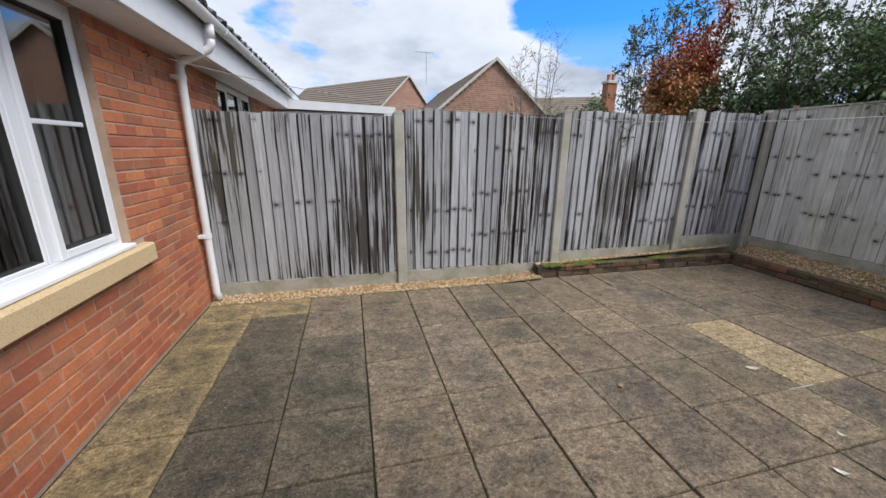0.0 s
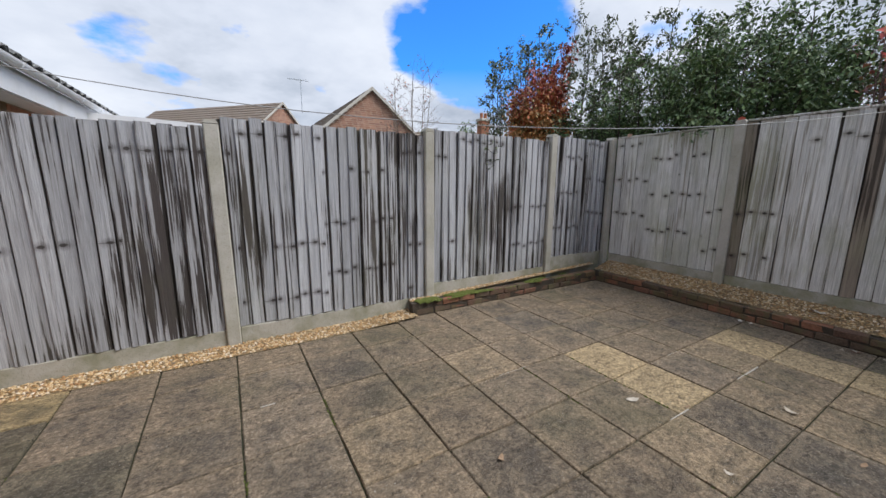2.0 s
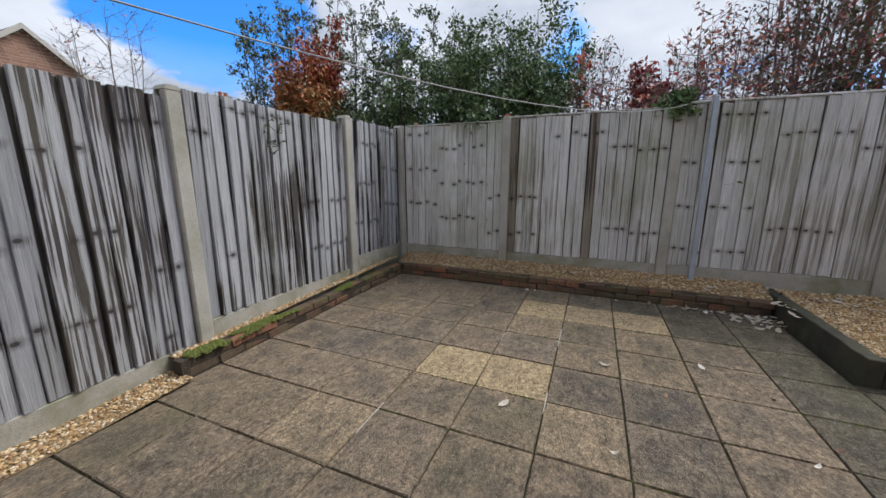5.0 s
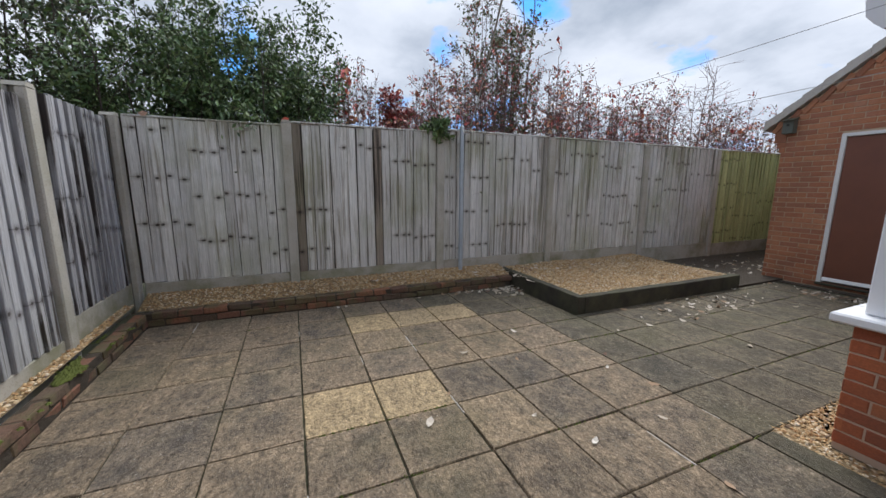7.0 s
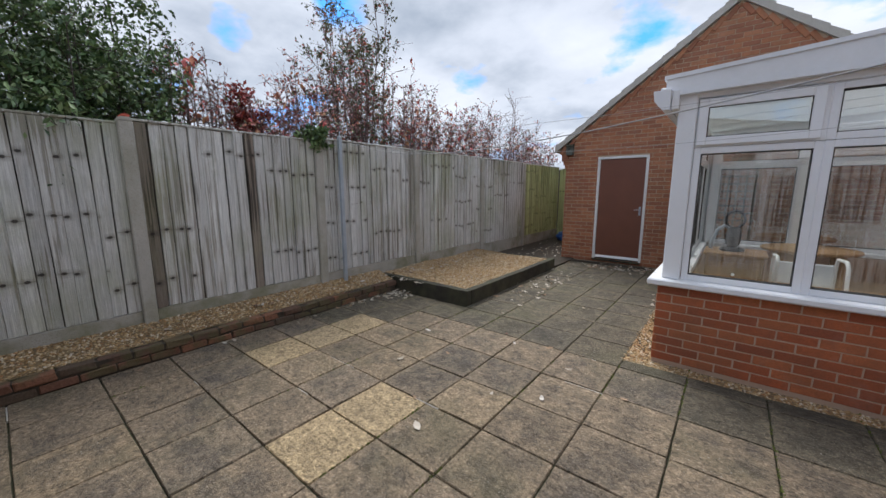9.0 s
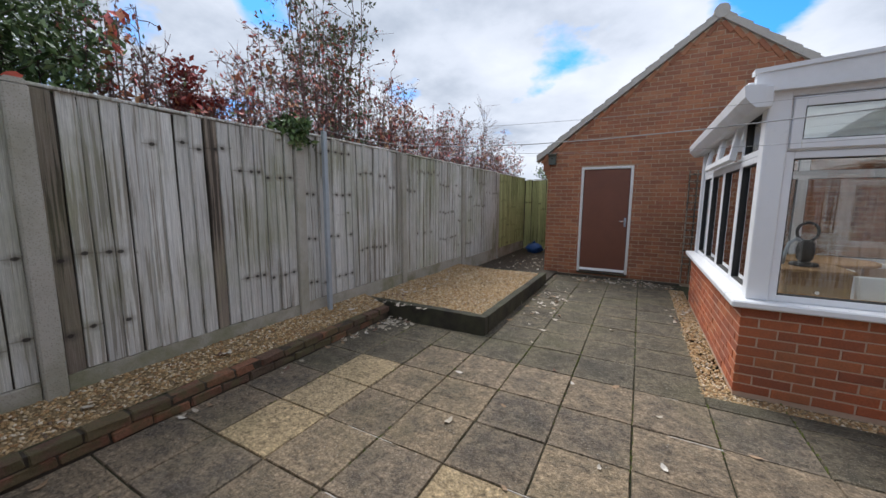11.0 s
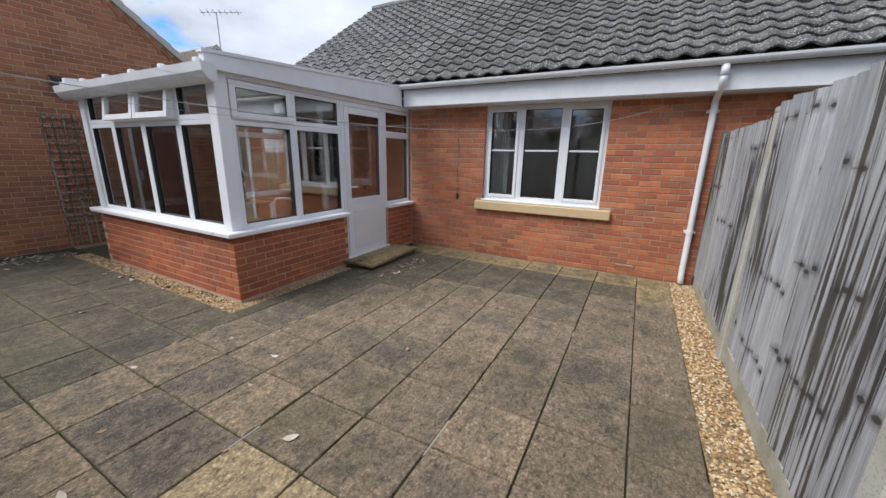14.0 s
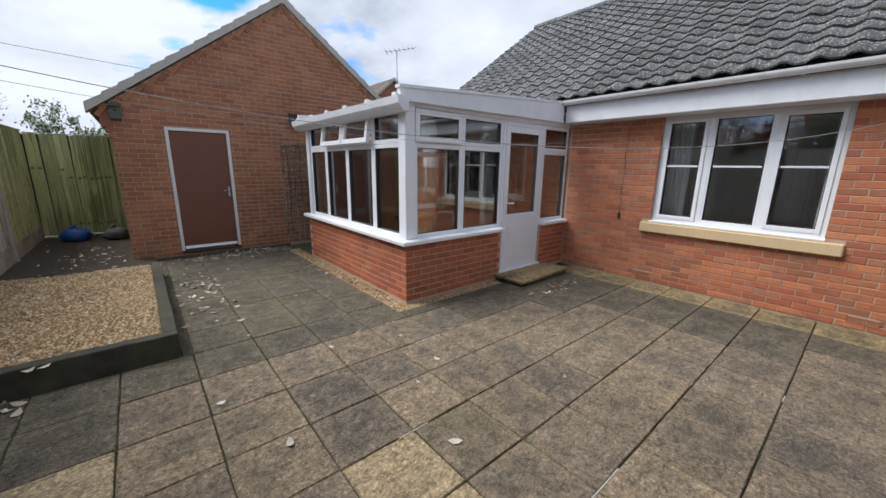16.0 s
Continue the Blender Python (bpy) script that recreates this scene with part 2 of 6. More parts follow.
def slab_material(name, base, dirt, amount):
    """Pitted riven concrete: tan body with coarse grit, grey-brown algae blotches that thin out at the edges, pale flecks."""
    k = Mat(name, 0.92)
    rnd = k.rand()
    co = k.space(rnd=rnd)
    riven = k.noise(k.space((1, 1.7, 1), rnd), 15, 9, 0.74, 1.2)
    grit = k.noise(co, 44, 6, 0.85, 0.4)
    pits = k.voronoi(co, 58)
    c = k.mix(k.ramp(k.noise(co, 21, 8, 0.75), [(0.36, 0.0), (0.64, 1.0)]), tuple(v * 0.68 for v in base), tuple(v * 1.25 for v in base))
    ox, oy, _ = k.xyz(k.co.outputs["Object"])
    rim = k.ramp(k.math("MAXIMUM", k.math("ABSOLUTE", ox, 0), k.math("ABSOLUTE", oy, 0)), [(0.12, 0.0), (0.22, 0.16)])
    cloud = k.math("ADD", k.math("MULTIPLY", k.noise(co, 6.0, 9, 0.68, 0.25), 0.66), k.math("MULTIPLY", k.noise(k.space(world=True), 1.15, 5, 0.6), 0.34))
    cloud = k.math("SUBTRACT", k.math("ADD", cloud, k.math("MULTIPLY", k.math("SUBTRACT", grit, 0.5), 0.34)), k.math("MULTIPLY", rim, 0.5))
    d = k.ramp(cloud, [(0.54 - amount * 0.24, 0.0), (0.73 - amount * 0.24, 1.0)])
    c = k.mix(k.math("MULTIPLY", d, 0.82), c, k.mix(riven, tuple(v * 0.75 for v in dirt), tuple(v * 1.6 for v in dirt)))
    c = k.mix(1.0, c, k.ramp(grit, [(0.36, 0.34), (0.47, 0.92), (0.54, 1.08), (0.64, 1.6)]), "MULTIPLY")
    c = k.mix(0.8, c, k.ramp(riven, [(0.38, 0.42), (0.47, 1.0), (0.62, 1.38)]), "MULTIPLY")
    c = k.mix(0.6, c, k.ramp(pits, [(0.10, 1.25), (0.34, 1.0), (0.62, 0.62)]), "MULTIPLY")
    tone = k.ramp(k.math("FRACT", k.math("MULTIPLY", rnd, 7.31)), [(0.0, 0.91), (1.0, 1.08)])
    c = k.mix(1.0, c, tone, "MULTIPLY")
    cool = k.ramp(k.math("FRACT", k.math("MULTIPLY", rnd, 17.9)), [(0.55, (1.0, 1.0, 1.0)), (1.0, (0.96, 0.98, 1.03))])
    c = k.mix(1.0, c, cool, "MULTIPLY")
    green = k.ramp(k.noise(k.space(world=True), 0.9, 6, 0.65), [(0.50, 0.0), (0.72, 1.0)])
    c = k.mix(k.math("MULTIPLY", green, 0.5), c, (0.085, 0.083, 0.038))
    fleck = k.ramp(k.noise(co, 130, 3, 0.6), [(0.60, 0.0), (0.68, 1.0)])
    c = k.mix(k.math("MULTIPLY", fleck, 0.5), c, (0.50, 0.44, 0.35))
    spots = k.ramp(k.voronoi(co, 30), [(0.07, 1.0), (0.12, 0.0)])
    few = k.ramp(k.noise(k.space(world=True), 1.7, 4), [(0.52, 0.0), (0.62, 1.0)])
    c = k.mix(k.math("MULTIPLY", k.math("MULTIPLY", spots, few), 0.8), c, (0.54, 0.52, 0.46))
    h = k.math("ADD", k.math("MULTIPLY", grit, 0.7), k.math("MULTIPLY", riven, 0.9))
    k.bump(h, 1.0, 0.014)
    return k.out(c)


M_SLAB = {"mid": slab_material("weathered_slab", (0.258, 0.194, 0.128), (0.066, 0.056, 0.045), 0.46),
          "dark": slab_material("dark_slab", (0.236, 0.181, 0.123), (0.057, 0.050, 0.043), 0.56),
          # lane: shade beside the buildings is put into this colour along with algae stain
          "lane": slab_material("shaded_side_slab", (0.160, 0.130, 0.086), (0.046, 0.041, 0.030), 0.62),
          "light": slab_material("clean_slab", (0.45, 0.335, 0.19), (0.18, 0.135, 0.08), 0.22),
          "warm": slab_material("warm_slab", (0.295, 0.220, 0.139), (0.074, 0.063, 0.049), 0.42),
          "buff": slab_material("buff_slab", (0.37, 0.272, 0.135), (0.060, 0.053, 0.033), 0.52)}


def wood_material(name, grey, brown, dark, green, stain=0.8, boards=False, vary=(0.78, 1.16)):
    """Weathered softwood: silvered grain, sharp-edged dark streaks down the grain, knots in rows."""
    k = Mat(name, 0.9)
    rnd = k.rand()
    grain = k.noise(k.space((1, 1, 0.05), rnd), 70, 8, 0.75, 0.6)
    fine = k.noise(k.space((1, 1, 0.03), rnd), 240, 4, 0.7)
    c = k.mix(k.ramp(grain, [(0.34, 0.0), (0.64, 1.0)]), tuple(v * 0.74 for v in grey), tuple(v * 1.14 for v in grey))
    r2 = k.math("FRACT", k.math("MULTIPLY", rnd, 13.7))
    drip = k.noise(k.space((44, 4, 1.7), rnd), 1.0, 5, 0.6)
    cluster = k.noise(k.space((1.0, 1.0, 0.5), world=True), 1.25, 3, 0.55)
    wet = k.math("MULTIPLY", k.math("ADD", k.math("ADD", drip, k.math("MULTIPLY", cluster, 0.9)), k.math("ADD", k.math("MULTIPLY", r2, 0.06), k.math("MULTIPLY", grain, 0.30))), 0.5)
    c = k.mix(k.math("MULTIPLY", k.ramp(wet, [(0.545, 0.0), (0.645, 1.0)]), 0.6), c, brown)
    c = k.mix(k.math("MULTIPLY", k.ramp(wet, [(0.600, 0.0), (0.622, 1.0)]), stain), c, dark)
    algae = k.ramp(k.noise(k.space((1, 1, 0.6), world=True), 1.4, 6, 0.65), [(0.46, 0.0), (0.70, 1.0)])
    c = k.mix(k.math("MULTIPLY", algae, green), c, (0.27, 0.29, 0.13))
    if boards:
        # boards sawn from one log carry their knots at one height
        ox = k.xyz(k.co.outputs["Object"])[0]
        wx, wy, wz = k.xyz(k.space(world=True))
        run = k.math("FLOOR", k.math("MULTIPLY", k.math("ADD", wx, wy), 1.35), 0)
        shift = k.math("FRACT", k.math("MULTIPLY", run, 0.618), 0)
        rise = k.math("ADD", k.math("MULTIPLY", wz, 2.05), k.math("ADD", shift, k.math("MULTIPLY", rnd, 0.10)))
        dz = k.math("MULTIPLY", k.math("SUBTRACT", k.math("FRACT", rise, 0), 0.5), 0.488)
        r3 = k.math("FRACT", k.math("MULTIPLY", rnd, 29.3), 0)
        dx = k.math("SUBTRACT", ox, k.math("ADD", 0.022, k.math("MULTIPLY", r3, 0.055)))
        wob = k.math("MULTIPLY", k.math("SUBTRACT", k.noise(k.space(rnd=rnd), 45, 3), 0.5), 0.9)

        def oval(rx, rz):
            u, v = k.math("DIVIDE", dx, rx), k.math("DIVIDE", dz, rz)
            return k.math("ADD", k.math("SQRT", k.math("ADD", k.math("MULTIPLY", u, u), k.math("MULTIPLY", v, v)), 0), wob)
        cell = k.math("ADD", k.math("MULTIPLY", run, 3.7), k.math("MULTIPLY", k.math("FLOOR", rise, 0), 7.3))
        gate = k.math("FRACT", k.math("MULTIPLY", k.math("SINE", cell, 0), 43.7), 0)
        own = k.math("FRACT", k.math("MULTIPLY", k.math("SINE", k.math("ADD", cell, k.math("MULTIPLY", rnd, 90.0)), 0), 51.3), 0)
        gate = k.math("MULTIPLY", k.math("GREATER_THAN", gate, 0.42), k.math("GREATER_THAN", own, 0.22))
        halo = k.ramp(k.math("MULTIPLY", oval(0.060, 0.042), 0.5), [(0.15, 1.0), (0.55, 0.0)])
        c = k.mix(k.math("MULTIPLY", k.math("MULTIPLY", halo, gate), 0.55), c, dark)
        split = k.ramp(k.math("ABSOLUTE", k.math("ADD", dz, k.math("MULTIPLY", wob, 0.006)), 0), [(0.0022, 1.0), (0.005, 0.0)])
        c = k.mix(k.math("MULTIPLY", k.math("MULTIPLY", split, gate), k.ramp(r3, [(0.25, 0.0), (0.5, 0.6)])), c, dark)
        knot = k.ramp(k.math("MULTIPLY", oval(0.019, 0.013), 0.5), [(0.38, 1.0), (0.58, 0.0)])
        c = k.mix(k.math("MULTIPLY", k.math("MULTIPLY", knot, gate), 0.88), c, (0.032, 0.026, 0.022))
    tone = k.ramp(k.math("FRACT", k.math("MULTIPLY", rnd, 5.1)), [(0.0, vary[0]), (1.0, vary[1])])
    c = k.mix(1.0, c, tone, "MULTIPLY")
    c = k.mix(0.55, c, k.ramp(fine, [(0.32, 0.5), (0.6, 1.2)]), "MULTIPLY")
    k.bump(k.math("ADD", grain, k.math("MULTIPLY", fine, 0.4)), 0.8, 0.008)
    return k.out(c)


M_BOARD_L = wood_material("weathered_board", (0.395, 0.40, 0.42), (0.155, 0.142, 0.132), (0.036, 0.027, 0.024), 0.10, 0.92, True)
M_BOARD_R = wood_material("greyed_board", (0.66, 0.655, 0.63), (0.50, 0.475, 0.42), (0.17, 0.145, 0.105), 0.62, 0.55, True, (0.84, 1.08))
M_BOARD_G = wood_material("algae_board", (0.50, 0.54, 0.25), (0.30, 0.31, 0.12), (0.20, 0.23, 0.09), 0.5, 0.8, True)
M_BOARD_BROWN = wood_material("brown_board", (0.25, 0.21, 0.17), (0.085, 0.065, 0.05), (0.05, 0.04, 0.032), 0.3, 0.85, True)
M_TRELLIS = wood_material("trellis_wood", (0.42, 0.36, 0.28), (0.28, 0.22, 0.16), (0.07, 0.055, 0.045), 0.2)
M_PINE = wood_material("pine_furniture", (0.42, 0.26, 0.12), (0.36, 0.2, 0.09), (0.3, 0.17, 0.08), 0.0)


def concrete_material(name, c1, c2, moss):
    k = Mat(name, 0.95)
    co = k.space(world=True)
    c = k.mix(k.noise(co, 4, 7, 0.65), c1, c2)
    c = k.mix(1.0, c, k.ramp(k.voronoi(co, 90), [(0.1, 0.7), (0.4, 1.05)]), "MULTIPLY")
    g = k.ramp(k.noise(co, 2.6, 6, 0.65), [(0.42, 0.0), (0.64, 1.0)])
    c = k.mix(k.math("MULTIPLY", g, moss), c, (0.16, 0.165, 0.075))
    k.bump(k.noise(co, 110, 5, 0.7), 0.5, 0.005)
    return k.out(c)


M_POST = concrete_material("concrete_post", (0.34, 0.32, 0.28), (0.50, 0.48, 0.43), 0.35)
M_GRAVELBOARD = concrete_material("concrete_gravel_board", (0.33, 0.31, 0.265), (0.44, 0.42, 0.37), 0.7)
M_KERB = concrete_material("mossy_kerb", (0.014, 0.013, 0.010), (0.066, 0.058, 0.043), 0.26)
M_STONE_SILL = concrete_material("buff_stone", (0.55, 0.40, 0.22), (0.62, 0.47, 0.28), 0.05)
M_VERGE = concrete_material("verge_mortar", (0.40, 0.37, 0.33), (0.56, 0.53, 0.48), 0.12)


def upvc_material(name, tint=(0.78, 0.79, 0.81), rough=0.32, grime=0.12):
    k = Mat(name, rough)
    co = k.space(world=True)
    c = k.mix(k.math("MULTIPLY", k.ramp(k.noise(co, 3, 7, 0.7), [(0.45, 0.0), (0.75, 1.0)]), grime), tint, (0.42, 0.42, 0.38))
    return k.out(c, k.ramp(k.noise(co, 25, 4), [(0.3, rough - 0.06), (0.7, rough + 0.14)]))


M_UPVC = upvc_material("white_upvc")
M_FASCIA = upvc_material("white_fascia", (0.74, 0.75, 0.77), 0.4, 0.3)
M_GUTTER = upvc_material("white_gutter", (0.72, 0.73, 0.75), 0.35, 0.35)
M_RUBBER = Mat("black_gasket", 0.7).out((0.02, 0.02, 0.02))
# near-black colour for the darkness of hollows that are not cut open
M_DARK = Mat("dark_gap", 0.95).out((0.015, 0.014, 0.013))


def glass_material():
    k = Mat("window_glass", 0.0)
    k.N.remove(k.b)
    clear, gloss, mix = k.N.new("ShaderNodeBsdfTransparent"), k.N.new("ShaderNodeBsdfGlossy"), k.N.new("ShaderNodeMixShader")
    clear.inputs[0].default_value = (0.93, 0.95, 0.945, 1)
    gloss.inputs["Roughness"].default_value = 0.0
    fres = k.N.new("ShaderNodeFresnel")
    fres.inputs[0].default_value = 1.55
    k.link(k.math("MINIMUM", k.math("ADD", k.math("MULTIPLY", fres.outputs[0], 2.2), 0.04), 0.92), mix.inputs[0])
    k.link(clear.outputs[0], mix.inputs[1])
    k.link(gloss.outputs[0], mix.inputs[2])
    k.link(mix.outputs[0], k.N["Material Output"].inputs[0])
    return k.m


M_GLASS = glass_material()


def tile_material(name, island, tone=(0.098, 0.098, 0.098)):
    k = Mat(name, 0.9)
    rnd = k.rand(island)
    co = k.space(world=True)
    c = k.mix(k.noise(co, 9, 6, 0.7), tuple(v * 0.6 for v in tone), tuple(v * 1.6 for v in tone))
    c = k.mix(1.0, c, k.ramp(rnd, [(0.0, 0.75), (1.0, 1.25)]), "MULTIPLY")
    lichen = k.math("MULTIPLY", k.ramp(k.voronoi(co, 34), [(0.26, 1.0), (0.38, 0.0)]), k.ramp(k.noise(co, 5, 5, 0.7), [(0.34, 0.0), (0.54, 1.0)]))
    c = k.mix(k.math("MULTIPLY", lichen, 0.8), c, (0.48, 0.48, 0.44))
    moss = k.ramp(k.noise(co, 3.3, 6, 0.7), [(0.60, 0.0), (0.70, 1.0)])
    c = k.mix(k.math("MULTIPLY", moss, 0.6), c, (0.09, 0.10, 0.035))
    k.bump(k.noise(co, 80, 5, 0.7), 0.6, 0.006)
    return k.out(c)


M_TILE, M_TILE_J = tile_material("roof_tile", False), tile_material("roof_tile_joined", True)
M_TILE_FAR = tile_material("far_roof_tile", True, (0.15, 0.112, 0.085))


def gravel_material(name, island):
    k = Mat(name, 0.85)
    co = k.space(world=True)
    if island:
        c = k.ramp(k.rand(True), [(0.0, (0.336, 0.208, 0.091)), (0.2, (0.470, 0.304, 0.144)), (0.4, (0.538, 0.384, 0.205)), (0.6, (0.588, 0.456, 0.289)), (0.76, (0.353, 0.192, 0.084)), (0.86, (0.655, 0.560, 0.426)), (0.96, (0.185, 0.128, 0.084))], True)
        c = k.mix(1.0, c, k.ramp(k.noise(co, 90, 4), [(0.3, 0.8), (0.7, 1.15)]), "MULTIPLY")
    else:
        c = k.ramp(k.voronoi(co, 55), [(0.05, (0.50, 0.37, 0.20)), (0.5, (0.22, 0.15, 0.075))])
        k.bump(k.voronoi(co, 55), 0.9, 0.012)
    damp = k.ramp(k.noise(co, 1.1, 5, 0.6), [(0.5, 1.0), (0.75, 0.74)])
    return k.out(k.mix(1.0, c, damp, "MULTIPLY"))


M_PEBBLE, M_GRAVEL = gravel_material("gravel_stone", True), gravel_material("gravel_bed", False)


def soil_material(name, c1, c2):
    k = Mat(name, 0.97)
    co = k.space(world=True)
    c = k.mix(k.noise(co, 3, 8, 0.7), c1, c2)
    k.bump(k.noise(co, 25, 8, 0.7), 0.9, 0.03)
    return k.out(c)


M_SOIL = soil_material("dark_soil", (0.035, 0.028, 0.02), (0.085, 0.065, 0.045))
M_GROUND = soil_material("rough_ground", (0.05, 0.06, 0.025), (0.11, 0.10, 0.05))
M_JOINT = soil_material("joint_soil", (0.026, 0.026, 0.014), (0.06, 0.062, 0.028))


def plain(name, colour, rough=0.6, metal=0.0, vary=0.2, scale=8):
    k = Mat(name, rough, metal)
    co = k.space(world=True)
    c = k.mix(k.noise(co, scale, 6, 0.65), tuple(v * (1 - vary) for v in colour), tuple(min(1, v * (1 + vary)) for v in colour))
    k.bump(k.noise(co, 120, 3), 0.12, 0.002)
    return k.out(c)


M_DOOR = plain("red_brown_door_paint", (0.17, 0.062, 0.036), 0.5, 0, 0.22, 3)
M_WHITE_PAINT = plain("white_paint", (0.72, 0.72, 0.70), 0.5, 0, 0.08)
M_PLASTER = plain("cream_plaster", (0.55, 0.52, 0.46), 0.85, 0, 0.06)
M_CARPET = plain("grey_floor", (0.22, 0.2, 0.17), 0.9, 0, 0.2, 40)
M_STEEL = plain("galvanised_steel", (0.40, 0.45, 0.50), 0.5, 0.25, 0.25, 12)
M_CHROME = plain("bright_metal", (0.75, 0.75, 0.75), 0.2, 1.0, 0.05)
M_ROPE = plain("white_line", (0.36, 0.36, 0.36), 0.7)
M_CABLE = plain("dark_cable", (0.03, 0.03, 0.03), 0.6)
M_CURTAIN = plain("pale_curtain", (0.72, 0.75, 0.77), 0.9, 0, 0.1)
M_BLUE = plain("blue_plastic", (0.02, 0.09, 0.30), 0.4, 0, 0.25)
M_TERRACOTTA = plain("terracotta", (0.36, 0.14, 0.07), 0.9, 0, 0.25, 20)
M_BOX = plain("grey_green_box", (0.10, 0.11, 0.095), 0.8)


# ---- building helpers ----
class Geo:
    """Collects vertices and faces for one mesh."""

    def __init__(self):
        self.v, self.f = [], []

    def add(self, verts, faces):
        n = len(self.v)
        self.v += [tuple(p) for p in verts]
        self.f += [tuple(i + n for i in q) for q in faces]
        return self

    def box(self, x0, x1, y0, y1, z0, z1, ch=0.0):
        x0, x1, y0, y1, z0, z1 = min(x0, x1), max(x0, x1), min(y0, y1), max(y0, y1), min(z0, z1), max(z0, z1)
        if ch <= 0:
            return self.add([(x, y, z) for x in (x0, x1) for y in (y0, y1) for z in (z0, z1)],
                            [(0, 1, 3, 2), (4, 6, 7, 5), (0, 4, 5, 1), (2, 3, 7, 6), (0, 2, 6, 4), (1, 5, 7, 3)])
        c = min(ch, (x1 - x0) / 3, (y1 - y0) / 3, (z1 - z0) / 3)
        bm = bmesh.new()
        bmesh.ops.create_cube(bm, size=1.0)
        bmesh.ops.scale(bm, vec=(x1 - x0, y1 - y0, z1 - z0), verts=bm.verts)
        bmesh.ops.translate(bm, vec=((x0 + x1) / 2, (y0 + y1) / 2, (z0 + z1) / 2), verts=bm.verts)
        bmesh.ops.bevel(bm, geom=list(bm.edges), offset=c, segments=1, affect="EDGES")
        bm.verts.index_update()
        self.add([v.co[:] for v in bm.verts], [[v.index for v in f.verts] for f in bm.faces])
        bm.free()
        return self

    def tube(self, pts, r, n=8, r2=None):
        """A tube along points, closed at both ends."""
        pts = [Vector(p) for p in pts]
        r2 = r if r2 is None else r2
        rings = []
        up = None
        for i, p in enumerate(pts):
            d = (pts[min(i + 1, len(pts) - 1)] - pts[max(i - 1, 0)]).normalized()
            if up is None:
                up = d.orthogonal().normalized()
            up = (up - d * up.dot(d)).normalized()
            s = d.cross(up)
            rr = r + (r2 - r) * i / max(1, len(pts) - 1)
            rings.append([p + (up * math.cos(2 * math.pi * k / n) + s * math.sin(2 * math.pi * k / n)) * rr for k in range(n)])
        vs = [q for ring in rings for q in ring]
        fs = [(a * n + k, a * n + (k + 1) % n, (a + 1) * n + (k + 1) % n, (a + 1) * n + k) for a in range(len(pts) - 1) for k in range(n)]
        fs += [tuple(range(n))[::-1], tuple(range((len(pts) - 1) * n, len(pts) * n))]
        return self.add(vs, fs)

    def prism(self, poly, axis, a, b):
        """A polygon in the two other axes, pushed along the axis from a to b."""
        def place(p, w):
            return {"x": (w, p[0], p[1]), "y": (p[0], w, p[1]), "z": (p[0], p[1], w)}[axis]
        n = len(poly)
        vs = [place(p, a) for p in poly] + [place(p, b) for p in poly]
        return self.add(vs, [tuple(range(n)), tuple(range(n, 2 * n))[::-1]] + [(i, i + n, (i + 1) % n + n, (i + 1) % n) for i in range(n)])

    def lathe(self, cx, cy, prof, n=20):
        vs = [(cx + r * math.cos(2 * math.pi * k / n), cy + r * math.sin(2 * math.pi * k / n), z) for r, z in prof for k in range(n)]
        m = len(prof)
        fs = [(a * n + k, a * n + (k + 1) % n, (a + 1) * n + (k + 1) % n, (a + 1) * n + k) for a in range(m - 1) for k in range(n)]
        fs += [tuple(range(n))[::-1], tuple(range((m - 1) * n, m * n))]
        return self.add(vs, fs)

    def mesh(self, name, mat, smooth=False):
        me = bpy.data.meshes.new(name)
        me.from_pydata(self.v, [], self.f)
        bm = bmesh.new()
        bm.from_mesh(me)
        if len(self.f) < 60000:
            bmesh.ops.recalc_face_normals(bm, faces=bm.faces)
        bm.to_mesh(me)
        bm.free()
        if mat:
            me.materials.append(mat)
        if smooth:
            for p in me.polygons:
                p.use_smooth = True
        return me


def thing(name, label, category, at=(0, 0, 0), group="", kind=""):
    ob = new(name)
    ob.empty_display_size = 0.2
    ob.matrix_world = Matrix.Translation(at)
    ob["base"] = list(at)
    return tagged(ob, label, category, group, kind)


def solid(name, geo, mat, label, category="", group="", kind="", smooth=False):
    return tagged(new(name, geo.mesh(name, mat, smooth)), label, category, group, kind)


def part(name, geo, mat, parent, label="", smooth=False):
    """One mesh, in world coordinates, under a thing or a part."""
    ob = new(name, geo if isinstance(geo, bpy.types.Mesh) else geo.mesh(name, mat, smooth))
    top = parent
    while top.parent:
        top = top.parent
    ob.parent = parent
    if parent is top:
        ob.matrix_parent_inverse = top.matrix_basis.inverted()
    if label:
        ob["label"] = label
    return ob


def piece(name, mesh, m, parent):
    """A repeat on shared mesh data, at the pose m, under a part or a piece of the setting that lies at the world's origin."""
    ob = new(name, mesh)
    ob.parent = parent
    ob.matrix_basis = m
    return ob


R = random.Random(7)

# ---- plan ----
WALL_X = -1.595
CON_X, CON_Y, CON_Y2 = 1.63, -0.29, -3.30
GAR_Y, GAR_X, GAR_RIDGE_X, GAR_RIDGE_Z = -4.62, 4.08, 1.40, 4.56
FENCE_Y, REAR_X = 4.0, 5.5
XL = [-1.575, -1.115, -0.62, -0.12, 0.375, 0.855, 1.335, 1.82, 2.30, 2.765, 3.24, 3.70, 4.16, 4.63, 5.08]
YL = [3.715, 3.35, 2.865, 2.395, 1.93, 1.46, 1.01, 0.545, 0.03] + [0.03 - 0.485 * i for i in range(1, 11)]

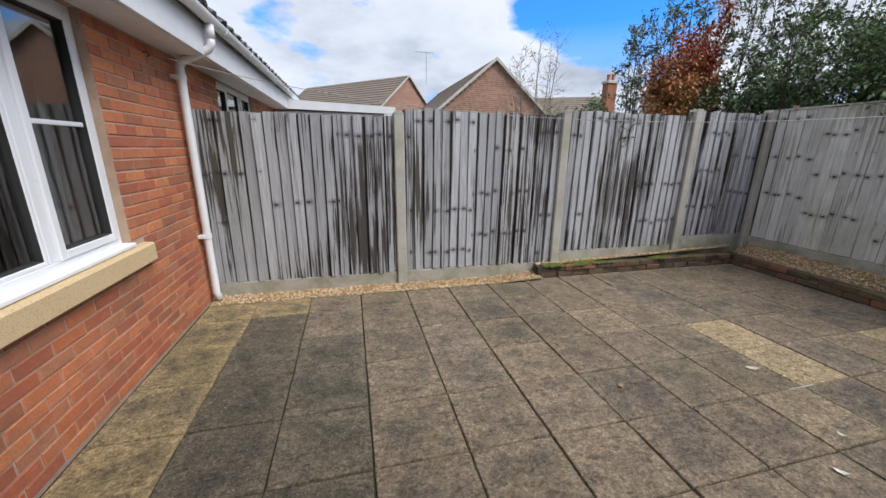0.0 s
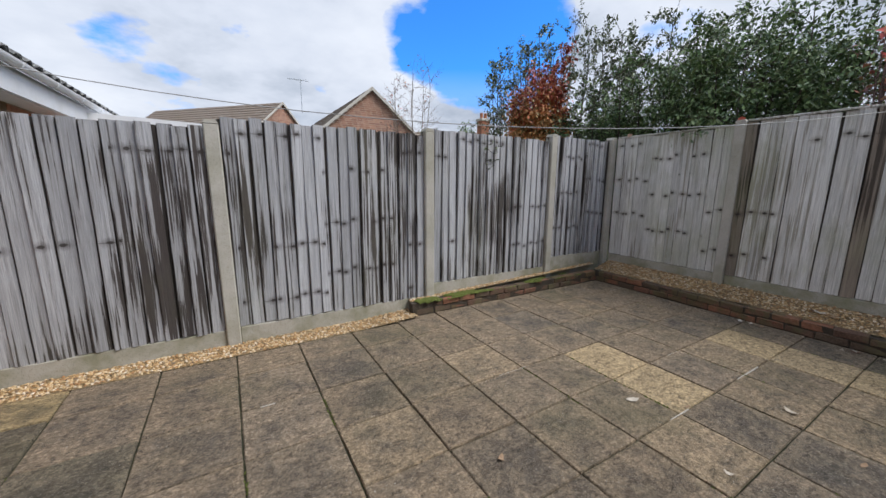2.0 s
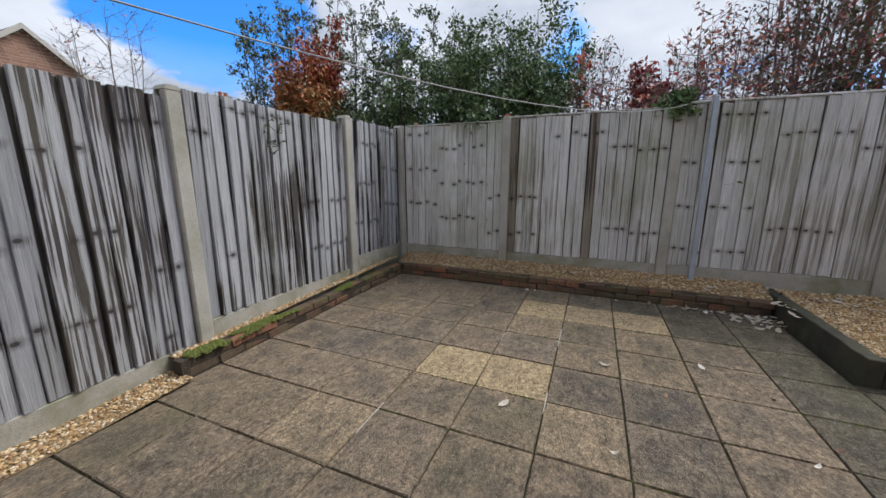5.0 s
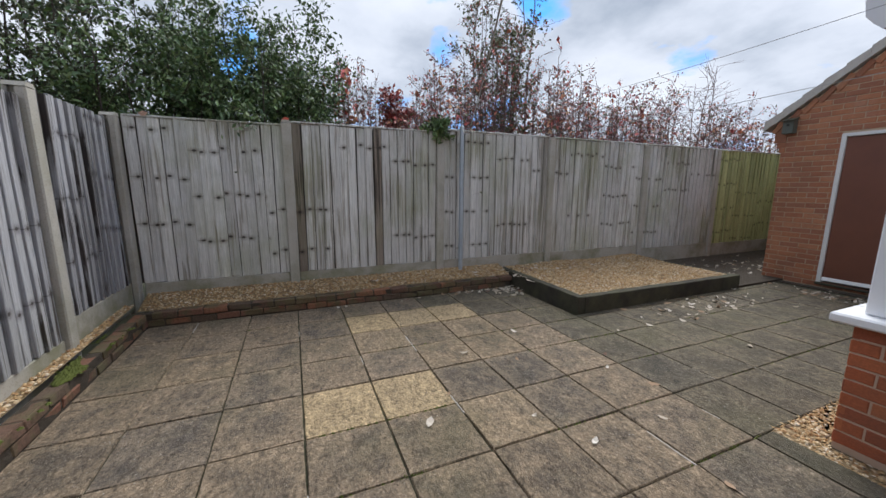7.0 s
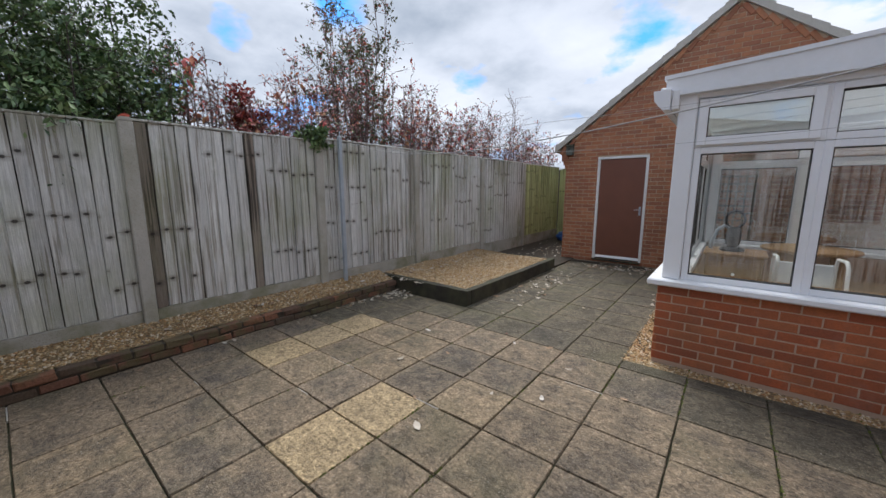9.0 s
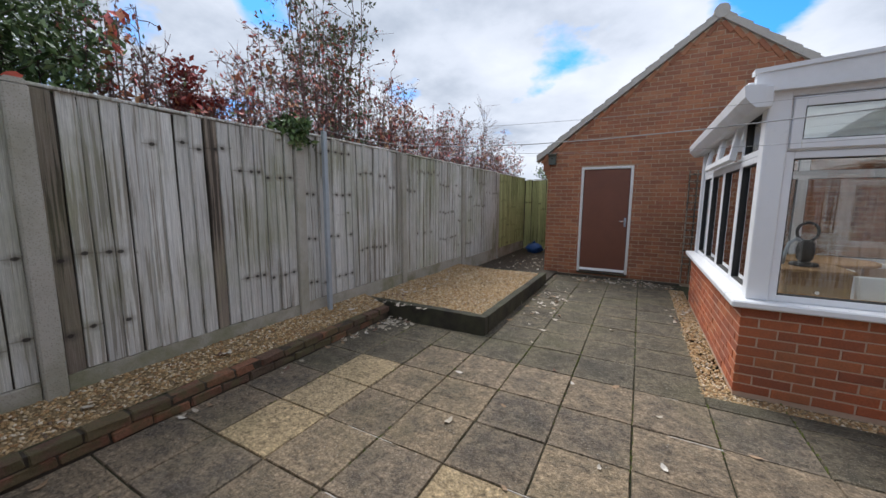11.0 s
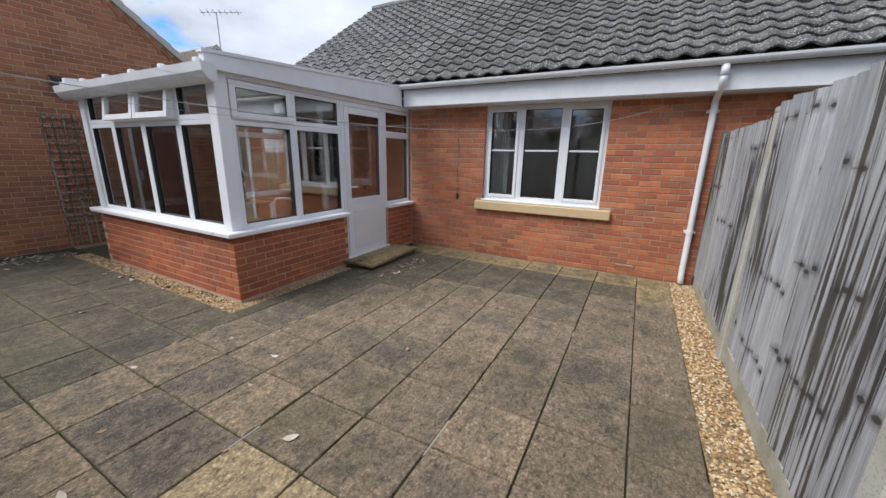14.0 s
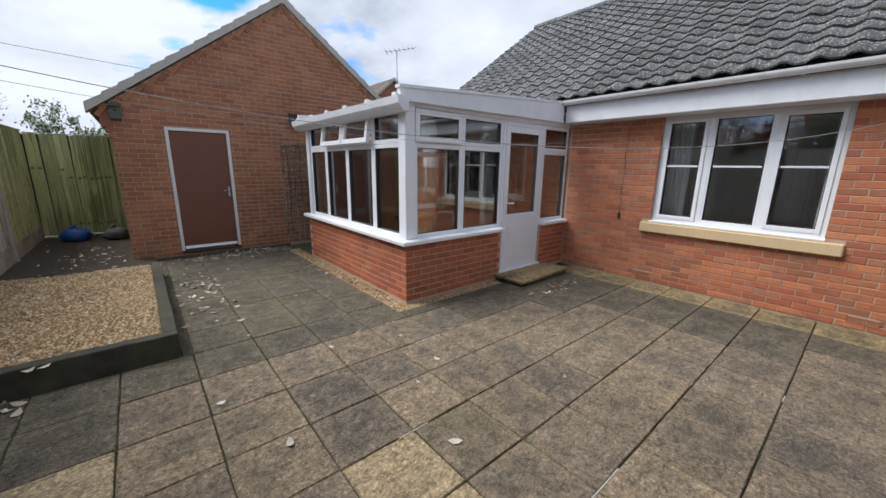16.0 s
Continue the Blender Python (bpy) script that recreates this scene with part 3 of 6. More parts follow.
# ---- ground ----
ground = solid("ground", Geo().box(-900, 900, -900, 900, -0.5, -0.06), M_GROUND, "rough earth and grass around the houses", "ground", kind="structure")
joints = Geo().box(WALL_X + 0.002, 5.10, -0.42, 3.79, -0.058, -0.016).box(1.63, 3.80, -4.60, -0.424, -0.058, -0.012)
patio = solid("patio", joints, M_JOINT, "patio of weathered square concrete slabs with mossy open joints", "patio", kind="structure")


# ---- brick walls ----
def brick_mesh(name, mat, length=0.215, high=0.065, deep=0.03, wob=0.0015, seed=0):
    q = random.Random(seed)
    g = Geo()
    c = 0.004
    x0, x1, z0, z1 = -length / 2, length / 2, -high / 2, high / 2
    j = lambda: q.uniform(-wob, wob)
    back = [(x0, 0, z0), (x1, 0, z0), (x1, 0, z1), (x0, 0, z1)]
    mid = [(x + j(), -(deep - c), z + j()) for x, _, z in back]
    front = [(x + (c if x < 0 else -c) + j(), -deep + j() * 0.7, z + (c if z < 0 else -c) + j()) for x, _, z in back]
    g.add(back + mid + front, [(i, (i + 1) % 4, 4 + (i + 1) % 4, 4 + i) for i in range(4)] + [(4 + i, 4 + (i + 1) % 4, 8 + (i + 1) % 4, 8 + i) for i in range(4)] + [(8, 9, 10, 11)])
    return g.mesh(name, mat)


def lay_bricks(parent, key, u0, u1, z0, z1, pose_of, inside, near, seed, limit=290, course=0.075, shift=0.0):
    """Stretcher bond between u0 and u1. pose_of(u, z): the pose of a brick; inside(u, z, half): the part of it that is clear of openings;
    near(u, z): whether it is an object of its own."""
    q = random.Random(seed)
    mat, matj = M_BRICK[key]
    full = [brick_mesh(key + "_brick_mesh", mat, seed=i) for i in range(5)]
    halves = [brick_mesh(key + "_half_brick_mesh", mat, 0.1025, seed=i) for i in range(2)]
    rest = Geo()
    count = 0
    n = int((z1 - z0) / course + 0.5)
    for r in range(n):
        z = z0 + course * (r + 0.5)
        u = u0 + shift - (0.1125 if r % 2 else 0.0)
        while u < u1:
            a, b = max(u, u0), min(u + 0.215, u1)
            u += 0.225
            for sa, sb in inside(a, b, z):
                ln = sb - sa
                if ln < 0.010:
                    continue
                m = pose_of((sa + sb) / 2 , z) @ Matrix.Translation((0, q.uniform(-0.0015, 0.0015), 0)) @ pose(0, 0, 0, q.uniform(-0.5, 0.5), q.uniform(-0.35, 0.35), q.uniform(-0.5, 0.5))
                if abs(ln - 0.215) < 0.004:
                    me, sc = q.choice(full), 1.0
                else:
                    me, sc = (halves[0], ln / 0.1025) if ln < 0.15 else (full[0], ln / 0.215)
                m = m @ Matrix.Diagonal((sc, 1, 1, 1))
                if near((sa + sb) / 2, z) and count < limit:
                    piece("brick", me, m, parent)
                    count += 1
                else:
                    rest.add([m @ v.co for v in me.vertices], [tuple(p.vertices) for p in me.polygons])
    if rest.v:
        me = bpy.data.meshes.new(key + "_bricks")
        me.from_pydata(rest.v, [], rest.f)
        me.materials.append(matj)
        ob = new("bricks", me)
        ob.parent = parent
        ob["kind"] = "stuff"


def clear_of(holes):
    """holes: (u0, u1, z0, z1). Cuts a brick's stretch a..b at height z by them."""
    def cut(a, b, z):
        spans = [(a, b)]
        for h0, h1, g0, g1 in holes:
            if g0 < z < g1:
                out = []
                for s, e in spans:
                    if s < h0:
                        out.append((s, min(e, h0)))
                    if e > h1:
                        out.append((max(s, h1), e))
                spans = [(s, e) for s, e in out if e - s > 0.009]
        return spans
    return cut


def wall_with_holes(u0, u1, z0, z1, holes, put):
    """Boxes round openings; put(u0, u1, z0, z1) adds one."""
    us = sorted({u0, u1, *[h[0] for h in holes], *[h[1] for h in holes]})
    for a, b in zip(us, us[1:]):
        zs = [(z0, z1)]
        for h in holes:
            if h[0] <= a and h[1] >= b:
                zs = [p for s, e in zs for p in ((s, min(e, h[2])), (max(s, h[3]), e)) if p[1] - p[0] > 0.001]
        for s, e in zs:
            put(a, b, s, e)


# the house: one long wall that faces the patio, on past the fence
WIN = (1.05, 2.765, 0.885, 2.26)
WIN_IN = (-2.75, -1.15, 1.0, 2.05)
WIN_NB = (4.95, 6.60, 0.885, 2.26)
AIR = [(0.91, 1.135, 0.06, 0.132), (3.06, 3.285, 0.06, 0.132)]
house_holes = [WIN, WIN_IN, WIN_NB]
g = Geo()
wall_with_holes(-3.45, 11.5, -0.05, 2.30, house_holes, lambda a, b, s, e: g.box(WALL_X - 0.30, WALL_X - 0.006, a, b, s, e))
wall_house = solid("wall_house", g, M_MORTAR["house"], "orange-red brick bungalow wall with recessed mortar joints", "wall", kind="structure")
h = Geo().box(-7.8, -1.90, -3.45, -3.2, 0, 2.4).box(-7.8, -7.5, -3.2, 11.2, 0, 2.4).box(-7.8, -1.90, 11.2, 11.5, 0, 2.4).box(-7.5, -1.90, -0.4, -0.25, 0, 2.4).box(-7.5, -1.90, 4.1, 4.25, 0, 2.4).box(-4.9, -4.8, -0.25, 4.1, 0, 2.4)
solid("wall_rooms", h, M_PLASTER, "plain plastered inner walls of the house", "wall", kind="structure")
solid("floor_rooms", Geo().box(-7.5, -1.90, -3.2, 11.2, 0.0, 0.12), M_CARPET, "plain dull floor inside the house", "floor", kind="structure")
solid("ceiling", Geo().box(-7.8, -1.60, -3.45, 11.5, 2.42, 2.46), M_PLASTER, "plain ceiling inside the house", "ceiling", kind="structure")

# garage gable wall
GD = (2.50, 3.42, 0.04, 2.15)
GSLOPE = (GAR_RIDGE_Z - 2.48) / (GAR_X + 0.1 - GAR_RIDGE_X)
GAR_L = 2 * GAR_RIDGE_X - GAR_X - 0.1
g = Geo()
wall_with_holes(-1.595, GAR_X, -0.05, 2.40, [GD], lambda a, b, s, e: g.box(a, b, GAR_Y - 0.22, GAR_Y - 0.006, s, e))
g.prism([(-1.595, 2.401), (GAR_X, 2.401), (GAR_X, 2.44), (GAR_RIDGE_X, GAR_RIDGE_Z - 0.10), (-1.595, 2.44)], "y", GAR_Y - 0.22, GAR_Y - 0.006)
g.box(GAR_X - 0.22, GAR_X - 0.012, -11, GAR_Y - 0.221, -0.05, 2.40).box(-1.595, GAR_X, -11.2, -11.001, -0.05, 2.40)
wall_garage = solid("wall_garage", g, M_MORTAR["garage"], "brown-orange brick gable wall of the garage", "wall", kind="structure")
solid("floor_garage", Geo().box(-1.0, GAR_X - 0.2, -11, GAR_Y - 0.2, -0.05, 0.03), M_CARPET, "plain concrete garage floor", "floor", kind="structure")
g = Geo()
for sgn in (1, -1):
    xe = GAR_RIDGE_X + sgn * (GAR_X + 0.22 - GAR_RIDGE_X)
    ze = GAR_RIDGE_Z - GSLOPE * (GAR_X + 0.22 - GAR_RIDGE_X)
    g.prism([(GAR_RIDGE_X, GAR_RIDGE_Z - 0.06), (xe, ze - 0.06), (xe, ze + 0.0), (GAR_RIDGE_X, GAR_RIDGE_Z + 0.0)], "y", -11.3, GAR_Y + 0.02)
garage_roof = solid("roof_garage", g, M_TILE_FAR, "brown concrete tiled garage roof", "roof", kind="structure")

# conservatory: dwarf walls, floor
conservatory = thing("conservatory", "white plastic lean-to conservatory on a low red brick wall", "conservatory", (CON_X, CON_Y, 0))
DOOR = (-0.92, 0.0)
g = Geo().box(DOOR[1], CON_X - 0.005, CON_Y - 0.22, CON_Y - 0.005, -0.05, 0.70).box(WALL_X, DOOR[0], CON_Y - 0.22, CON_Y - 0.005, -0.05, 0.70)
g.box(CON_X - 0.22, CON_X - 0.005, CON_Y2 + 0.005, CON_Y - 0.221, -0.05, 0.70).box(WALL_X, CON_X - 0.221, CON_Y2 + 0.005, CON_Y2 + 0.22, -0.05, 0.70)
g.box(DOOR[0], DOOR[1], CON_Y - 0.22, CON_Y - 0.005, -0.05, 0.07)
wall_dwarf = solid("wall_dwarf", g, M_MORTAR["dwarf"], "low red brick wall with pale mortar under the conservatory", "wall", kind="structure")
solid("floor_conservatory", Geo().box(WALL_X, CON_X - 0.2, CON_Y2 + 0.2, CON_Y - 0.2, 0.0, 0.09), M_CARPET, "plain floor inside the conservatory", "floor", kind="structure")

# ---- house roof, eaves and rainwater goods ----
EAVE_X, EAVE_Z, PITCH = -1.25, 2.60, 0.70
RIDGE_X, RIDGE_Z = -5.2, 2.60 + 0.70 * 3.95
ROOF_Y0, ROOF_Y1 = -3.85, 11.6
g = Geo().prism([(EAVE_X - 0.02, EAVE_Z - 0.06), (RIDGE_X, RIDGE_Z - 0.06), (-9.2, EAVE_Z - 0.06), (-9.2, EAVE_Z - 0.12), (RIDGE_X, RIDGE_Z - 0.16), (EAVE_X - 0.02, EAVE_Z - 0.10)], "y", ROOF_Y0 + 0.02, ROOF_Y1)
g.prism([(-1.65, 2.47), (-7.8, 2.47), (RIDGE_X, RIDGE_Z - 0.2)], "y", -3.44, -3.2)
roof_house = solid("roof_house", g, M_TILE_J, "dark grey concrete pantile roof with pale lichen", "roof", kind="structure")


def pantile(seed):
    q = random.Random(seed)
    n, w, ln = 8, 0.262, 0.31
    top, low = [], []
    for i in range(n + 1):
        u = i / n
        z = 0.026 * math.sin(2 * math.pi * (u * 0.98 + 0.08)) + (0.012 if u > 0.5 else 0)
        top.append((u * w, z + q.uniform(-0.002, 0.002)))
    vs = [(x, 0.0, z + 0.028) for x, z in top] + [(x, ln, z - 0.004) for x, z in top] + [(x, 0.004, z + 0.006) for x, z in top]
    k = n + 1
    fs = [(i, i + 1, k + i + 1, k + i) for i in range(n)] + [(2 * k + i, 2 * k + i + 1, i + 1, i) for i in range(n)]
    me = bpy.data.meshes.new("pantile")
    me.from_pydata(vs, [], fs)
    me.materials.append(M_TILE)
    for p in me.polygons[:n]:
        p.use_smooth = True
    return me


tiles = [pantile(i) for i in range(4)]
slope = math.degrees(math.atan(PITCH))
rest = Geo()
rows = int(3.94 / math.cos(math.radians(slope)) / 0.235) + 1
for r in range(rows):
    for c in range(int((ROOF_Y1 - ROOF_Y0) / 0.25)):
        d = r * 0.235
        y = ROOF_Y0 + c * 0.25
        x, z = EAVE_X - d * math.cos(math.radians(slope)), EAVE_Z + d * math.sin(math.radians(slope))
        m = pose(x, y, z, 0, 0, 90) @ pose(0, 0, 0, slope, 0, 0) @ pose(R.uniform(-0.004, 0.004), R.uniform(-0.008, 0.008), R.uniform(0, 0.005), R.uniform(-0.6, 0.6), R.uniform(-0.8, 0.8), R.uniform(-0.5, 0.5))
        me = R.choice(tiles)
        if r < 14 and -0.2 < y < 4.9:
            piece("roof_tile", me, m, roof_house)
        else:
            rest.add([m @ v.co for v in me.vertices], [tuple(p.vertices) for p in me.polygons])
me = bpy.data.meshes.new("roof_tiles")
me.from_pydata(rest.v, [], rest.f)
me.materials.append(M_TILE_J)
ob = new("roof_tiles", me)
ob.parent, ob["kind"] = roof_house, "stuff"
g = Geo()
for i in range(46):
    y = ROOF_Y0 + i * 0.33
    g.tube([(RIDGE_X, y, RIDGE_Z - 0.02), (RIDGE_X, y + 0.34, RIDGE_Z - 0.015)], 0.115 + 0.004 * (i % 2), 10)
part("ridge_tiles", g, M_TILE_J, roof_house)

solid("fascia", Geo().box(-1.345, -1.320, -0.247, 11.5, 2.265, 2.53, 0.004), M_FASCIA, "long white fascia board under the house gutter", "fascia", kind="structure")
solid("soffit", Geo().box(-1.595, -1.346, -0.247, 11.5, 2.257, 2.272), M_FASCIA, "white soffit board under the eaves", "soffit", kind="structure")
gutter = thing("gutter", "white plastic half-round gutter along the house eaves", "gutter", (-1.265, 4, 2.47))
g = Geo()
arc = [(-1.261 + 0.058 * math.cos(a), 2.570 + 0.062 * math.sin(a)) for a in [math.pi + i * math.pi / 8 for i in range(9)]]
inn = [(-1.261 + 0.052 * math.cos(a), 2.572 + 0.056 * math.sin(a)) for a in [2 * math.pi - i * math.pi / 8 for i in range(9)]]
g.prism(arc + inn, "y", -0.246, 11.5)
part("channel", g, M_GUTTER, gutter)
for i in range(13):
    y = 0.55 + i * 0.9
    part("bracket", Geo().prism([(-1.261 + 0.066 * math.cos(a), 2.570 + 0.070 * math.sin(a)) for a in [math.pi + i2 * math.pi / 8 for i2 in range(9)]], "y", y, y + 0.025), M_GUTTER, gutter)
downpipe = thing("downpipe", "white plastic downpipe with swan neck on the brick wall", "downpipe", (-1.530, 3.83, 0))
part("outlet", Geo().tube([(-1.261, 3.83, 2.509), (-1.261, 3.83, 2.40)], 0.038, 14), M_GUTTER, downpipe, smooth=True)
part("pipe", Geo().tube([(-1.261, 3.83, 2.42), (-1.261, 3.83, 2.36), (-1.285, 3.83, 2.32), (-1.495, 3.83, 2.215), (-1.527, 3.83, 2.18), (-1.530, 3.83, 2.12), (-1.530, 3.83, 1.2), (-1.530, 3.83, 0.10), (-1.505, 3.835, 0.02)], 0.034, 14), M_GUTTER, downpipe, smooth=True)
for z in (0.66, 2.06):
    part("pipe_clip", Geo().tube([(-1.530, 3.83, z), (-1.530, 3.83, z + 0.045)], 0.041, 14).box(-1.593, -1.535, 3.77, 3.89, z + 0.006, z + 0.038, 0.003), M_GUTTER, downpipe)

for (a, b, s, e) in AIR:
    ab = thing("air_brick", "terracotta air brick with small slots low in the wall", "air brick", (WALL_X, a, s), group="air bricks")
    g = Geo().box(WALL_X - 0.005, WALL_X + 0.003, a, b, s, s + 0.014).box(WALL_X - 0.005, WALL_X + 0.003, a, b, e - 0.014, e)
    n = 9
    for i in range(n + 1):
        y = a + (b - a - 0.012) * i / n
        g.box(WALL_X - 0.006, WALL_X + 0.0025, y, y + 0.012, s + 0.0145, e - 0.0145)
    part("grille", g, M_TERRACOTTA, ab)
    # dark plate in place of the unlit cavity behind the slots
    part("void", Geo().box(WALL_X - 0.011, WALL_X - 0.007, a, b, s, e), M_DARK, ab)


# ---- windows ----
def wbox(g, place, u0, u1, d0, d1, z0, z1, ch=0.004):
    a, b = place(u0, d0), place(u1, d1)
    return g.box(a[0], b[0], a[1], b[1], z0, z1, ch)


def light(parent, place, u0, u1, z0, z1, d0, d1, rim, opener=False, sub="window_frame"):
    """A framed light with its pane."""
    g = Geo()
    for a, b, s, e in ((u0, u0 + rim, z0, z1), (u1 - rim, u1, z0, z1), (u0 + rim, u1 - rim, z0, z0 + rim), (u0 + rim, u1 - rim, z1 - rim, z1)):
        wbox(g, place, a, b, d0, d1, s, e)
    fr = part(sub, g, M_UPVC, parent)
    gg = Geo()
    t = 0.006
    for a, b, s, e in ((u0 + rim, u0 + rim + t, z0 + rim, z1 - rim), (u1 - rim - t, u1 - rim, z0 + rim, z1 - rim), (u0 + rim + t, u1 - rim - t, z0 + rim, z0 + rim + t), (u0 + rim + t, u1 - rim - t, z1 - rim - t, z1 - rim)):
        wbox(gg, place, a, b, d0 + 0.01, d1 - 0.006, s, e, 0)
    part("gasket", gg, M_RUBBER, fr)
    pg = Geo()
    dm = (d0 + d1) / 2
    wbox(pg, place, u0 + rim + 0.001, u1 - rim - 0.001, dm - 0.003, dm + 0.003, z0 + rim + 0.001, z1 - rim - 0.001, 0)
    pane = part("pane", pg, M_GLASS, fr)
    pane.visible_shadow = False
    return fr


def house_window(name, y0, y1, z0, z1, splits, label):
    at = lambda u, d: (WALL_X + d, u)
    w = thing(name, label, "window", (WALL_X, y0, z0), kind="structure")
    g = Geo()
    rim = 0.045
    for a, b, s, e in ((y0, y0 + rim, z0, z1), (y1 - rim, y1, z0, z1), (y0 + rim, y1 - rim, z0, z0 + rim), (y0 + rim, y1 - rim, z1 - rim, z1)):
        wbox(g, at, a, b, -0.12, -0.055, s, e)
    for m in splits:
        wbox(g, at, m - 0.03, m + 0.03, -0.118, -0.057, z0 + rim, z1 - rim)
    part("outer_frame", g, M_UPVC, w)
    edges = [y0 + rim, *splits, y1 - rim]
    for i in range(len(edges) - 1):
        a = edges[i] + (0.03 if i else 0)
        b = edges[i + 1] - (0.03 if i < len(edges) - 2 else 0)
        proud = 0.012 if i != 1 else -0.004
        light(w, at, a, b, z0 + rim, z1 - rim, -0.115, -0.055 + proud, 0.045 if i != 1 else 0.022, sub="sash")
        g = Geo()
        wbox(g, at, a + 0.04, b - 0.04, -0.075, -0.062, 1.615, 1.640, 0.003)
        part("glazing_bar", g, M_UPVC, w)
    g = Geo()
    wbox(g, at, y0 - 0.01, y1 + 0.01, -0.06, 0.02, z0 - 0.022, z0 + 0.006, 0.006)
    part("plastic_sill", g, M_UPVC, w)
    return w


house_window("window_1", *WIN, (1.59, 2.20), "white plastic three-light window with glazing bars in brickwork")
house_window("window_2", *WIN_IN, (-2.20, -1.70), "white plastic house window inside the conservatory")
house_window("window_3", *WIN_NB, (5.48, 6.05), "white plastic window of the neighbouring house under the eaves")
solid("window_sill", Geo().box(WALL_X - 0.05, WALL_X + 0.06, 0.94, 2.92, 0.725, 0.86, 0.012), M_STONE_SILL, "buff reconstituted stone sill under the window", "sill", kind="structure")


def curtain(y0, y1, z0, z1, x, seed, name="curtain"):
    q = random.Random(seed)
    n = 40
    vs = []
    for i in range(n + 1):
        u = i / n
        y = y0 + (y1 - y0) * u
        dx = 0.028 * math.sin(u * 34 + seed) + 0.01 * math.sin(u * 81)
        vs += [(x + dx, y, z0), (x + dx * 0.7, y, z1), (x + dx + 0.006, y, z0), (x + dx * 0.7 + 0.006, y, z1)]
    fs = []
    for i in range(n):
        a, b = 4 * i, 4 * i + 4
        fs += [(a, b, b + 1, a + 1), (a + 2, a + 3, b + 3, b + 2)]
    fs += [(0, 1, 3, 2), (4 * n, 4 * n + 2, 4 * n + 3, 4 * n + 1)]
    ob = thing(name, "pale gathered curtain hanging beside the window", "curtain", (x, y0, z0), group="window curtains")
    part("cloth", Geo().add(vs, fs), M_CURTAIN, ob, smooth=True)
    part("curtain_rail", Geo().tube([(x, y0 - 0.02, z1 + 0.012), (x, y1 + 0.02, z1 + 0.012)], 0.012, 8), M_WHITE_PAINT, ob)


curtain(1.07, 1.33, 0.70, 2.27, -1.96, 1)
curtain(2.64, 3.10, 0.70, 2.27, -1.96, 2)
curtain(-2.80, -2.55, 0.80, 2.15, -2.0, 3)
curtain(-1.40, -1.12, 0.80, 2.15, -2.0, 4)

# ---- conservatory glazing ----
front = lambda u, d: (u, CON_Y + d)
side = lambda u, d: (CON_X + d, u)
back = lambda u, d: (u, CON_Y2 - d)
SILL_Z, TRANSOM, HEAD = 0.755, 1.80, 2.17
g = Geo().box(DOOR[1] + 0.002, CON_X + 0.075, CON_Y - 0.20, CON_Y + 0.075, 0.703, SILL_Z, 0.010)
part("sill", g, M_UPVC, conservatory, "white plastic sill on the brick wall")
part("sill", Geo().box(CON_X - 0.20, CON_X + 0.075, CON_Y2 - 0.07, CON_Y - 0.202, 0.703, SILL_Z, 0.010), M_UPVC, conservatory)
part("sill", Geo().box(WALL_X, CON_X - 0.202, CON_Y2 - 0.07, CON_Y2 + 0.20, 0.703, SILL_Z, 0.010), M_UPVC, conservatory)
part("sill", Geo().box(WALL_X + 0.002, DOOR[0] - 0.002, CON_Y - 0.20, CON_Y + 0.075, 0.703, SILL_Z, 0.010), M_UPVC, conservatory)
for (x, y) in ((CON_X - 0.085, CON_Y - 0.085), (CON_X - 0.085, CON_Y2 + 0.085)):
    part("corner_post", Geo().box(x - 0.065, x + 0.065, y - 0.065, y + 0.065, SILL_Z, 2.26, 0.008), M_UPVC, conservatory)


def bay_run(place, cuts, d0, d1, openers, tops=True):
    for i, (a, b) in enumerate(zip(cuts, cuts[1:])):
        a, b = min(a, b), max(a, b)
        light(conservatory, place, a, b, SILL_Z, TRANSOM + 0.03, d0, d1, 0.048)
        if i in openers:
            continue
        light(conservatory, place, a, b, TRANSOM + 0.032, HEAD + 0.03, d0, d1, 0.048)


